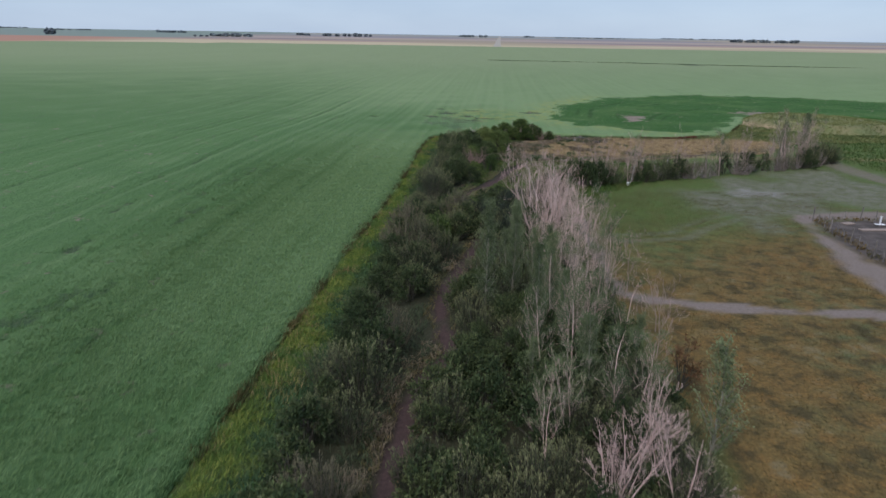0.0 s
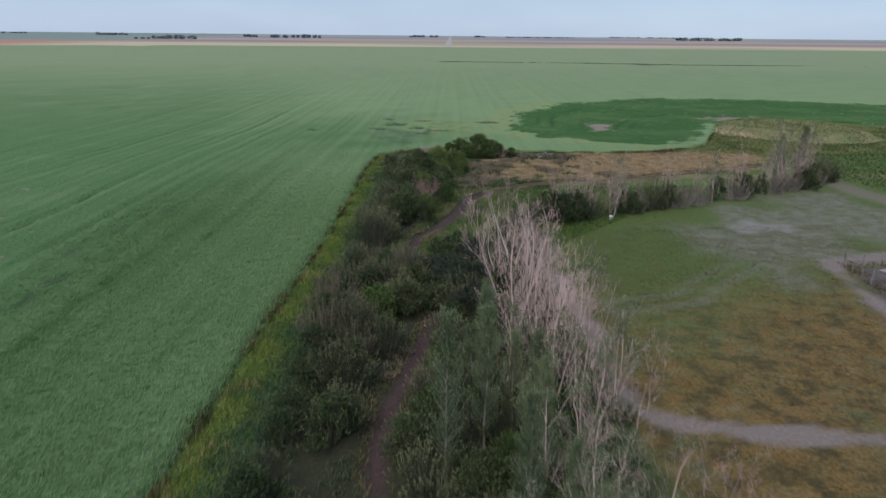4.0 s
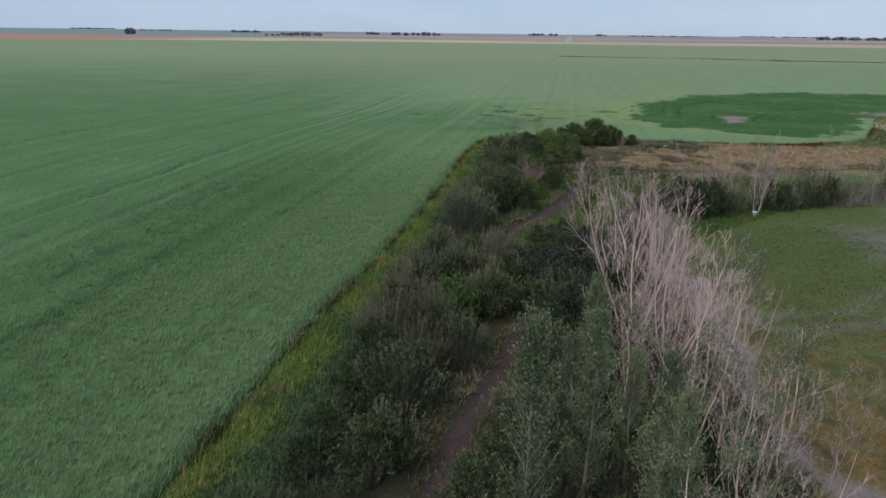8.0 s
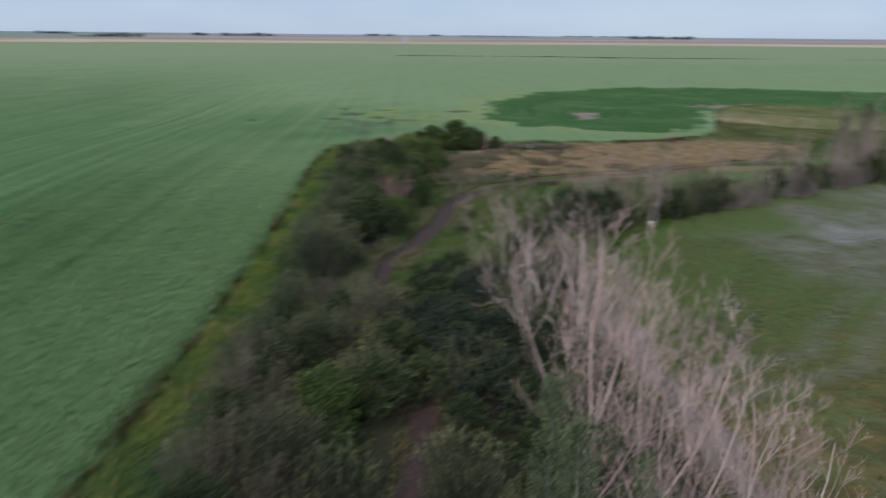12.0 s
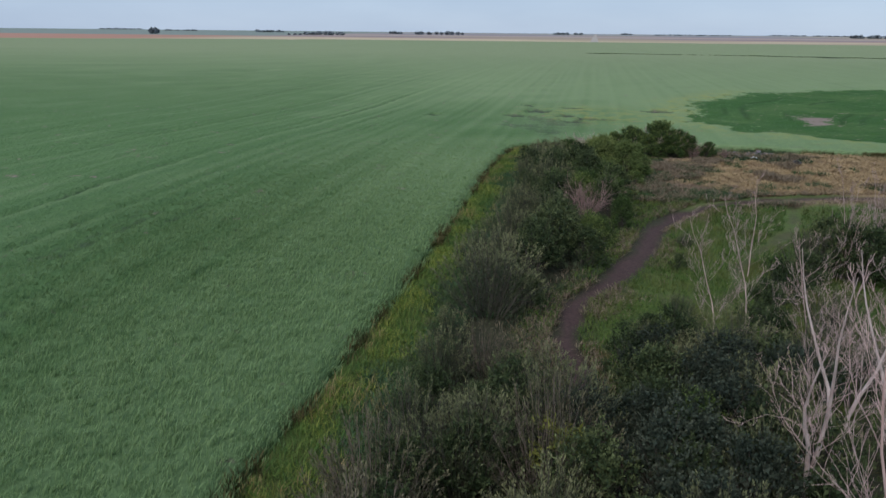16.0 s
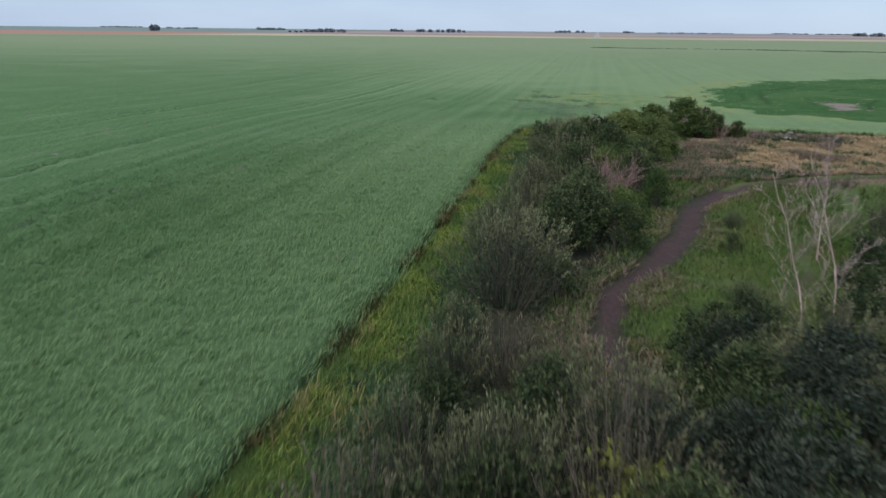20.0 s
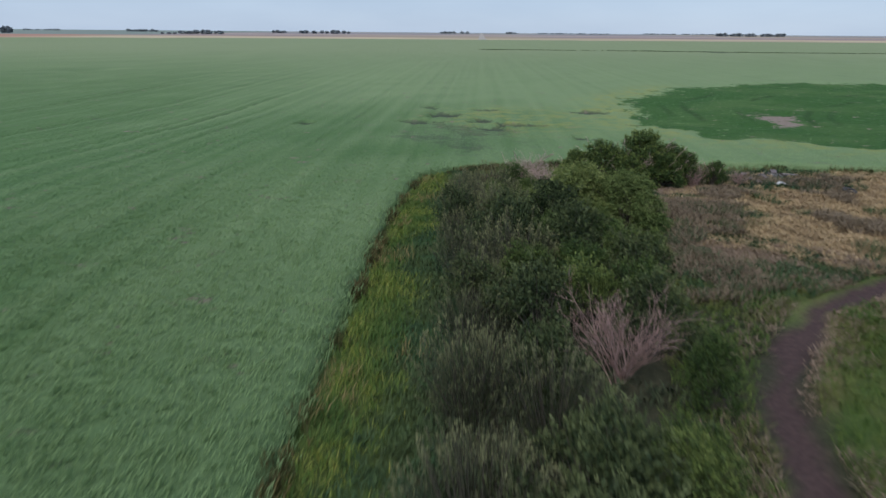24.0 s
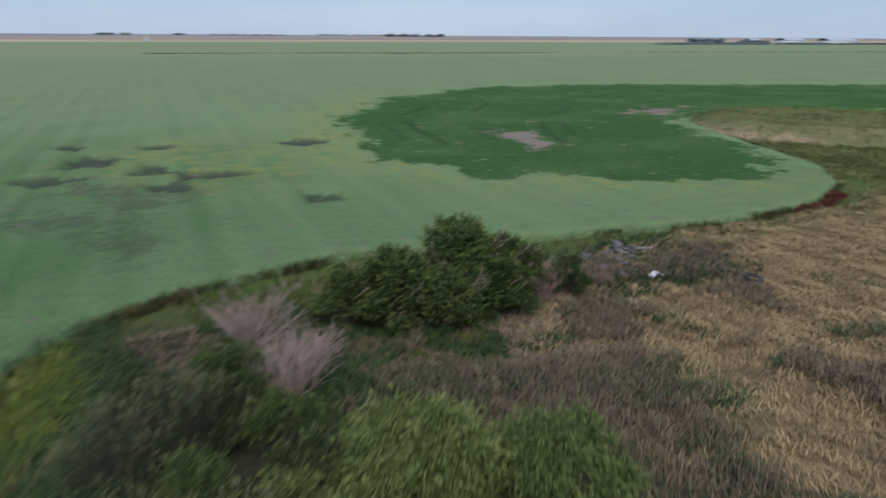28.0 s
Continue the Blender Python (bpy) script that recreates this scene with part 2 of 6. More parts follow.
def ground_z(x, y):
    x, y = np.asarray(x, float), np.asarray(y, float)
    dry = smoothstep(-1.0, 1.0, inner_depth(x, y, STUBBLE))
    return -0.9 * smoothstep(80, 135, y) + 0.05 * waves(x, y, 9, 3) + dry * (0.08 * waves(x, y, 1.5, 4) + 0.05 * waves(x, y, 0.7, 6))


def line_dist(x, y, pts):
    """Distance to a polyline."""
    best = np.full(np.shape(x), 1e9)
    for (ax, ay), (bx, by) in zip(pts, pts[1:]):
        dx, dy = bx - ax, by - ay
        k = np.clip(((x - ax) * dx + (y - ay) * dy) / (dx * dx + dy * dy), 0, 1)
        best = np.minimum(best, np.hypot(x - ax - k * dx, y - ay - k * dy))
    return best


def nearest_on(x, y, pts):
    """The nearest places on a polyline."""
    best, qx, qy = np.full(np.shape(x), 1e9), np.array(x), np.array(y)
    for (ax, ay), (bx, by) in zip(pts, pts[1:]):
        dx, dy = bx - ax, by - ay
        k = np.clip(((x - ax) * dx + (y - ay) * dy) / (dx * dx + dy * dy), 0, 1)
        d = np.hypot(x - ax - k * dx, y - ay - k * dy)
        qx, qy, best = np.where(d < best, ax + k * dx, qx), np.where(d < best, ay + k * dy, qy), np.minimum(d, best)
    return qx, qy


def inside(x, y, poly):
    ok = np.zeros(np.shape(x), bool)
    for (ax, ay), (bx, by) in zip(poly, poly[1:] + poly[:1]):
        if ay == by:
            continue
        ok ^= ((ay > y) != (by > y)) & (x < (bx - ax) * (y - ay) / (by - ay) + ax)
    return ok


def inner_depth(x, y, poly):
    """Metres inside a closed outline, negative outside."""
    d = line_dist(x, y, poly + poly[:1])
    return np.where(inside(x, y, poly), d, -d)


# ---------------------------------------------------------------- plan
EDGE = [(-14.6, -60), (-9.6, 4), (-8.6, 18), (-7.6, 28.5), (-6.75, 38), (-5.95, 47), (-4.9, 56.4), (-4.2, 63.5), (-3.55, 72), (-3.05, 80),
        (-2.3, 90), (-1.3, 96), (0.6, 98.8), (3.6, 100.4), (9, 101.6), (17, 100.4), (26, 98.6), (33, 99.3), (38.5, 101.8),
        (43, 106), (46, 111.4), (50, 118.8), (55, 127), (62, 136), (75, 139), (90, 130), (120, 118), (300, 90), (900, 60)]
FIELD = EDGE + [(900, 800), (0, 812), (-240, 790), (-500, 640), (-900, 560), (-900, -60)]
TRAIL = [(-2.6, 14), (-1.7, 22), (-1.1, 27.1), (0.45, 30.4), (-0.2, 34.5), (0.4, 39.4), (1.2, 42.2), (2.2, 46), (2.75, 49.4),
         (2.6, 52.5), (2.1, 55.3), (1.6, 58.6), (2.2, 61.7), (3.8, 64.3), (5.4, 68), (6.9, 72.9), (8.3, 75.1), (10.4, 77.6),
         (14, 79.8), (19.7, 81.2), (30, 84), (44, 90)]
BRANCH = [(3.4, 63.2), (5.0, 62.9), (6.3, 62.6), (7.3, 62.0), (8.4, 63.9), (8.9, 66.2), (10.4, 68.8), (13.4, 73), (16, 80)]
GRAVEL = [(11.2, 62), (10.4, 52), (10.0, 45.4), (9.6, 40.5), (9.8, 38.2), (11.0, 37.2), (13.6, 36.5), (18.2, 35.9), (24, 35.3), (40, 34)]
YARD = [(24.2, 35), (25, 43), (26.8, 50.5), (28.3, 56.3), (32, 57.2), (44, 58), (44, 55.2), (33, 54.9), (28.9, 54.2), (27.3, 48), (27.6, 43.5), (28, 35)]
CORRAL = [(28.9, 54.2), (27.3, 48), (27.6, 43.5), (29, 40), (44, 40), (44, 55.2), (33, 54.9)]
STUBBLE = [(11.5, 88), (14, 91.5), (16.5, 96), (18, 98.4), (24, 97.5), (34, 97.5), (39, 98.5), (44, 98), (46, 94), (38, 88),
           (27, 83.5), (20, 82.3), (15, 81.5), (12.4, 83.5), (10.9, 85.6)]
WEEDS = [(7.5, 79.5), (6.8, 88), (8.5, 92), (13, 95.5), (18, 98), (16, 93), (12, 86.5), (14, 81.8), (11, 79.6), (9.5, 78)]
DARKPATCH = [(19.3, 121), (20.5, 130), (25, 148), (38, 166), (60, 180), (88, 176), (108, 166), (150, 150), (150, 100), (100, 122), (80, 134),
             (62, 136), (54, 129), (48, 118), (42, 109), (35, 104.5), (29, 108.5), (23, 113)]
BARE = [(36.8, 136.5), (38, 131.5), (35.5, 122.5), (32, 122), (32.8, 131)]
BARE_B = [(56, 141), (63, 144), (71, 143), (60, 137)]
LODGED = [(1.5, 129.7, 1.9, 3.2), (-1.2, 123.4, 2.2, 1.8), (0.3, 137.2, 1.4, 1.8), (6.1, 134.7, 1.8, 1.6), (4.8, 124, 1.5, 2.0), (8.0, 121.0, 2.2, 1.7),
          (5.1, 118.2, 1.7, 1.8), (16.9, 132.5, 2.4, 2.2), (11.7, 111.6, 1.5, 1.3), (-11.5, 122, 0.9, 1.4)]
# wheel tracks run with the seeder: distance across the rows, start, end, depth
TRACKS = [(-32.9, 20, 150, 0.55), (-31.4, 20, 160, 1.0), (-27.0, 52, 130, 0.75), (-24.9, 30, 112, 0.8), (-20.0, 40, 100, 0.6), (-17.2, 46, 82, 0.45),
          (-41.5, 40, 170, 0.7), (-43.0, 40, 150, 0.5), (-53.0, 60, 190, 0.7), (-66.0, 70, 210, 0.7), (-10.6, 106, 240, 0.35), (2.0, 150, 300, 0.3), (-85.0, 80, 240, 0.7)]
GAPS = [(-20.9, 36, 3.2, 0.5), (-22.2, 33, 4.5, 0.7), (-23.4, 29.5, 3.5, 0.5), (-19.6, 46, 2.2, 0.25), (-23.0, 52, 4.5, 0.45), (-21.7, 58, 2.5, 0.3), (-26.4, 44, 3.0, 0.35),
        (-28.8, 54, 2.5, 0.3), (-17.4, 62, 2.0, 0.25), (-24.2, 67, 5.0, 0.4), (-22.9, 71, 2.6, 0.3), (-29.5, 38, 3.0, 0.4), (-18.1, 31, 2.0, 0.3)]


def edge_x(y):
    return np.interp(y, [p[1] for p in EDGE[:12]], [p[0] for p in EDGE[:12]])


def trail_x(y):
    return np.interp(y, [p[1] for p in TRAIL], [p[0] for p in TRAIL])


def steps(*bands):
    out = []
    for a, b, s in bands:
        out += list(np.arange(a, b, s))
    return out


def far_steps(start, stop, ratio):
    out, s = [], 1.2
    v = start
    while v < stop:
        out.append(v)
        s *= ratio
        v += s
    return out + [stop]


# ---------------------------------------------------------------- ground
def build_ground():
    xs = np.array([-v for v in far_steps(12, 4900, 1.3)][::-1] + steps((-11.8, 16, 0.34), (16, 60, 0.7)) + far_steps(60.3, 4900, 1.3))
    ys = np.array([-v for v in far_steps(1, 1500, 1.4)][::-1] + steps((0, 101, 0.36), (101, 150, 1.2)) + far_steps(150.5, 4900, 1.18))
    gx, gy = np.meshgrid(xs, ys, indexing="xy")
    x, y = gx.ravel(), gy.ravel()
    z = ground_z(x, y)
    wob = 0.18 * waves(x, y, 2.2, 11)
    trail = np.maximum(smoothstep(0.48, 0.24, line_dist(x, y, TRAIL) + wob), 0.45 * smoothstep(0.30, 0.12, line_dist(x, y, BRANCH) + wob))
    gravel = smoothstep(0.66, 0.30, line_dist(x, y, GRAVEL) + 1.5 * wob)
    gravel = np.maximum(gravel, smoothstep(-0.3, 0.5, inner_depth(x, y, YARD) + 2 * wob))
    gravel = np.maximum(gravel, 0.7 * smoothstep(1.6, 0.8, line_dist(x, y, [(44.2, 80.5), (44.6, 71), (48, 62), (60, 50)])))
    dry = smoothstep(-1.2, 1.5, inner_depth(x, y, STUBBLE) + 1.4 * waves(x, y, 5, 5))
    bend = np.interp(x, [6.9, 8.3, 10.4, 14, 19.7, 30], [72.9, 75.1, 77.6, 79.8, 81.2, 84]) - y
    dry = np.maximum(dry, 0.55 * smoothstep(2.4, 1.2, bend + 0.5 * waves(x, y, 3, 10)) * smoothstep(-0.2, 0.2, bend) * smoothstep(6.5, 8, x))
    dry = np.maximum(dry, 0.5 * smoothstep(-0.8, 1.5, inner_depth(x, y, WEEDS) + waves(x, y, 3, 7)))
    z = z - 0.07 * trail
    soil = smoothstep(-0.2, 0.5, inner_depth(x, y, CORRAL)) * 1.0
    lawn = smoothstep(7.9, 9.6, x + 0.7 * waves(x, y, 4, 8)) * smoothstep(55, 38, y - np.clip((x - 14) * 0.7, 0, 8) + 3 * waves(x, y, 14, 9)) * smoothstep(-4, 4, 60 - x)
    # grey trampled ground towards the second windbreak, with two wheel tracks crossing the lawn
    grey = smoothstep(-2.5, 3, inner_depth(x, y, [(20, 62), (27, 68), (36, 74), (43, 78), (44, 62), (36, 58), (28, 57), (24, 53)]) + 2.5 * waves(x, y, 6, 12))
    grey = np.maximum(grey, 0.55 * smoothstep(0.6, 0.2, np.abs(line_dist(x, y, [(12.5, 48.6), (16.9, 49.7), (18.7, 51.7), (24.6, 56.6), (29.7, 61)]) - 0.75)))
    mud = smoothstep(-0.6, 0.6, inner_depth(x, y, [(25.8, 64.2), (28, 65.5), (31.5, 64), (30, 62.4), (27, 62.6)]) + 0.8 * waves(x, y, 2, 13))
    shaded_litter = smoothstep(0.6, 1.6, x - edge_x(y) - 1.4) * smoothstep(9.6, 8.4, x) * smoothstep(100, 96, y) * (1 - smoothstep(55, 60, y) * smoothstep(0.4, 1.4, x - trail_x(np.minimum(y, 75))))
    n = len(x)
    for_a, for_b = np.zeros((n, 4), np.float32), np.zeros((n, 4), np.float32)
    for_a[:, 0], for_a[:, 1], for_a[:, 2], for_a[:, 3] = trail, dry, lawn, gravel
    for_b[:, 0], for_b[:, 1], for_b[:, 2], for_b[:, 3] = grey, soil, shaded_litter, mud
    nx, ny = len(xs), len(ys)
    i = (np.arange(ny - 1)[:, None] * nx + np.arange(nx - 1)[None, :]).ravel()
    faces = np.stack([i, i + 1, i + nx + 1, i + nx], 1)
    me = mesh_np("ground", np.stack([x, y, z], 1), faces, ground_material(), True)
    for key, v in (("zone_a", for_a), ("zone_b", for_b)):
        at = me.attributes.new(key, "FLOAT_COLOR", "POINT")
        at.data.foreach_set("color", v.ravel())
    return tagged(new("ground", me), "prairie ground with worn trail, dry lawn, gravel and far stubble fields", "ground", kind="structure")


def ground_material():
    m, nt, bsdf = nodes_of("ground")

    def channels(key):
        a = nt.nodes.new("ShaderNodeAttribute")
        a.attribute_name = key
        s = nt.nodes.new("ShaderNodeSeparateColor")
        link(nt, a.outputs["Color"], s.inputs["Color"])
        return s.outputs[0], s.outputs[1], s.outputs[2], a.outputs["Alpha"]

    trail, dry, lawn, gravel = channels("zone_a")
    grey, soil, shaded_litter, mud = channels("zone_b")
    fine, mid, big = noise_tex(nt, 7, 8, rough=0.7), noise_tex(nt, 0.9, 6), noise_tex(nt, 0.11, 4)
    green = ramp(nt, fine, [(0.3, (0.042, 0.074, 0.018)), (0.7, (0.100, 0.148, 0.038))])
    col = mix(nt, ramp(nt, mid, [(0.4, (0, 0, 0)), (0.7, (0.55, 0.55, 0.55))]), green, (0.085, 0.075, 0.032))
    straw = mix(nt, mid, ramp(nt, fine, [(0.3, (0.15, 0.10, 0.05)), (0.7, (0.36, 0.26, 0.135))]), (0.19, 0.13, 0.075))
    col = mix(nt, dry, col, straw)
    ochre = ramp(nt, fine, [(0.3, (0.072, 0.043, 0.015)), (0.7, (0.225, 0.135, 0.042))])
    turf = ramp(nt, fine, [(0.3, (0.056, 0.064, 0.024)), (0.7, (0.118, 0.120, 0.052))])
    lawncol = mix(nt, ramp(nt, mid, [(0.35, (0, 0, 0)), (0.65, (1, 1, 1))]), turf, ochre)
    lawncol = mix(nt, ramp(nt, big, [(0.42, (0, 0, 0)), (0.6, (0.7, 0.7, 0.7))]), lawncol, ochre)
    blot = noise_tex(nt, 0.75, 7, rough=0.7)
    lawncol = mix(nt, ramp(nt, blot, [(0.48, (0, 0, 0)), (0.60, (0.85, 0.85, 0.85))]), lawncol, (0.050, 0.040, 0.017))
    lawncol = mix(nt, ramp(nt, blot, [(0.34, (0.6, 0.6, 0.6)), (0.44, (0, 0, 0))]), lawncol, (0.165, 0.138, 0.078))
    col = mix(nt, lawn, col, lawncol)
    greycol = mix(nt, ramp(nt, mid, [(0.4, (0, 0, 0)), (0.62, (0.8, 0.8, 0.8))]), ramp(nt, fine, [(0.3, (0.120, 0.112, 0.092)), (0.7, (0.21, 0.196, 0.166))]), (0.092, 0.100, 0.052))
    col = mix(nt, maths(nt, "MULTIPLY", grey, 0.8), col, greycol)
    # Leaf litter below the shrubs, its colour darkened to hold their shade.
    col = mix(nt, shaded_litter, col, ramp(nt, fine, [(0.3, (0.020, 0.022, 0.012)), (0.55, (0.036, 0.038, 0.020)), (0.75, (0.085, 0.060, 0.040))]))
    col = mix(nt, gravel, col, ramp(nt, fine, [(0.3, (0.125, 0.100, 0.088)), (0.7, (0.225, 0.184, 0.160))]))
    col = mix(nt, soil, col, ramp(nt, mid, [(0.35, (0.055, 0.046, 0.042)), (0.7, (0.115, 0.095, 0.085))]))
    col = mix(nt, maths(nt, "MULTIPLY", mud, 0.6), col, (0.24, 0.23, 0.22))
    col = mix(nt, trail, col, ramp(nt, fine, [(0.3, (0.034, 0.022, 0.021)), (0.7, (0.078, 0.049, 0.044))]))
    # far fields: pale stubble, then reddish, mauve and green strips out to the horizon
    co = nt.nodes.new("ShaderNodeTexCoord")
    sep = nt.nodes.new("ShaderNodeSeparateXYZ")
    link(nt, co.outputs["Object"], sep.inputs[0])
    px, py = sep.outputs[0], sep.outputs[1]
    skew = maths(nt, "ADD", py, maths(nt, "MULTIPLY", px, -0.06))
    fld = maths(nt, "MULTIPLY", skew, 1 / 4000)
    # Farther strips go mauve and blue-grey: aerial haze put into the field colours.
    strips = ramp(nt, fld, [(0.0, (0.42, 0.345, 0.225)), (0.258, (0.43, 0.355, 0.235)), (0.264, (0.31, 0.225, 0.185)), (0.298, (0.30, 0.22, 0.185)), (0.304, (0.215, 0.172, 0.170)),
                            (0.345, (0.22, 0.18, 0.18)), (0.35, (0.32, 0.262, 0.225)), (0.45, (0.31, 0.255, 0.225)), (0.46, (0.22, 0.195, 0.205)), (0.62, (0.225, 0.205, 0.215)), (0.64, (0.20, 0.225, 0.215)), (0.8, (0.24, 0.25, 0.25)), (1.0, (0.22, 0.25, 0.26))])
    ch = nt.nodes.new("ShaderNodeTexNoise")
    ch.inputs["Scale"].default_value, ch.inputs["Detail"].default_value = 0.0013, 2
    link(nt, co.outputs["Object"], ch.inputs["Vector"])
    strips = mix(nt, ramp(nt, ch.outputs["Fac"], [(0.5, (0, 0, 0)), (0.56, (0.7, 0.7, 0.7))]), strips, (0.30, 0.25, 0.17))
    left = maths(nt, "MULTIPLY", maths(nt, "SUBTRACT", -250, maths(nt, "ADD", px, maths(nt, "MULTIPLY", py, 0.12))), 0.01, True)
    near = maths(nt, "MULTIPLY", maths(nt, "SUBTRACT", 1180, py), 0.01, True)
    strips = mix(nt, maths(nt, "MULTIPLY", left, maths(nt, "SUBTRACT", 1.0, near)), strips, (0.175, 0.215, 0.185))
    strips = mix(nt, maths(nt, "MULTIPLY", left, near), strips, (0.345, 0.190, 0.135))
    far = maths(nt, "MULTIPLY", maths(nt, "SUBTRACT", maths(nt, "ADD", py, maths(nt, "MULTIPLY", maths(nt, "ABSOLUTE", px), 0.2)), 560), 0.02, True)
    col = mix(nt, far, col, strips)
    link(nt, col, bsdf.inputs["Base Color"])
    bsdf.inputs["Roughness"].default_value = 0.95
    bsdf.inputs["Specular IOR Level"].default_value = 0.2
    bump(nt, bsdf, fine, 0.6, 0.06)
    return m


build_ground()


# ---------------------------------------------------------------- crop
def across(x, y):
    """Distance across the seeder's rows."""
    return x - 0.083 * y


def row_depth(x, y):
    """Sunken seeder rows, every one of its own strength, dying out along the way."""
    u, v = across(x, y), y + 0.083 * x
    k = np.floor(u / 1.55)
    own = np.sin(k * 12.9898) * 43758.5453
    own = own - np.floor(own)
    bell = np.exp(-((u / 1.55 - k - 0.5) / 0.16) ** 2)
    along = smoothstep(-0.25, 0.55, np.sin(v * 0.05 + own * 40) + 0.5 * np.sin(v * 0.13 + own * 90))
    return bell * own ** 1.6 * along * smoothstep(2, -5, x) * smoothstep(210, 120, y)


def wheel_depth(x, y):
    u, v, out = across(x, y), y, np.zeros(np.shape(x))
    for c, a, b, k in TRACKS:
        d = np.abs(u - c + 0.10 * np.sin(v * 0.09 + c) + 0.05 * waves(x, y, 3, 23))
        run = smoothstep(a - 4, a + 8, v) * smoothstep(b + 8, b - 8, v) * (0.65 + 0.35 * np.sin(v * 0.11 + c * 3))
        out = np.maximum(out, k * smoothstep(0.42, 0.10, d) * run)
    return out


def row_tone(x, y):
    """Lighter and darker drills side by side."""
    u, v = across(x, y), y
    s = 0.5 * np.sin(u * 4.05 + 0.6 * np.sin(v * 0.021)) + 0.6 * np.sin(u * 1.61 + 1.3) * np.sin(u * 0.37 + 0.4) + 0.5 * np.sin(u * 2.47 + 2.0 + 0.8 * np.sin(v * 0.034))
    return 0.16 * s - 0.75 * row_depth(x, y) - 0.9 * wheel_depth(x, y) - 0.5 * gap_depth(x, y)


def gap_depth(x, y):
    """Thin grey streaks where the stand failed."""
    u, out = across(x, y), np.zeros(np.shape(x))
    for c, v, a, b in GAPS:
        q = ((u - c) / b) ** 2 + ((y - v) / a) ** 2 + 0.7 * waves(x, y, 1.6, 26)
        out = np.maximum(out, smoothstep(1.3, 0.2, q))
    return out


def headland_rows(x, y):
    """Curved seeder rows that follow the outline of the wet hollow."""
    d = inner_depth(x, y, DARKPATCH) + 0.3 * waves(x, y, 9, 37)
    out = np.zeros(np.shape(x))
    for c, k in ((4.2, 0.8), (6.6, 1.0), (11.5, 0.7), (13.6, 1.0), (19.5, 0.8), (24.0, 0.8)):
        out = np.maximum(out, k * smoothstep(0.50, 0.10, np.abs(d - c)) * smoothstep(-0.1, 0.5, waves(x, y, 16, 38 + int(c))))
    return out


def crop_height(x, y):
    h = 0.62 + 0.02 * waves(x, y, 6, 21) + 0.03 * waves(x, y, 1.3, 22)
    h = h - 0.16 * row_depth(x, y) - 0.26 * wheel_depth(x, y) - 0.20 * gap_depth(x, y)
    for cx, cy, a, b in LODGED:
        q = ((x - cx) / a) ** 2 + ((y - cy) / b) ** 2 + 0.5 * waves(x, y, 2.5, 24)
        h = h - 0.45 * smoothstep(1.2, 0.5, q)
    dk = smoothstep(-2.6, 2.6, inner_depth(x, y, DARKPATCH) + 1.3 * waves(x, y, 5, 25) + 0.7 * waves(x, y, 1.9, 39))
    h = h - 0.22 * dk - 0.05 * headland_rows(x, y) * dk
    for b in (BARE, BARE_B):
        h = h - 0.45 * smoothstep(-1.2, 0.8, inner_depth(x, y, b) + 1.2 * waves(x, y, 3, 27))
    return h, dk


def ripeness(x, y, dep):
    near = np.maximum(smoothstep(-34, 12, x + 0.12 * (y - 80)), 1.0 * smoothstep(17, 2, dep) * smoothstep(16, 40, y))
    far = smoothstep(110, 320, y)
    return np.clip(near * (1 - far) + 0.6 * far + 0.12 * waves(x, y, 9, 34) - 0.6 * smoothstep(24, 6, np.hypot(x, (y - 118) * 0.6)), 0, 1)


def stand_fade(x, y, dep):
    return np.clip(1.3 - dep / 30, 0, 1) * np.clip((122 - y) / 55, 0, 1) * np.clip((y - 6) / 12, 0, 1) * np.clip((x + 36) / 20, 0, 1) * np.clip((60 - x) / 20, 0, 1)


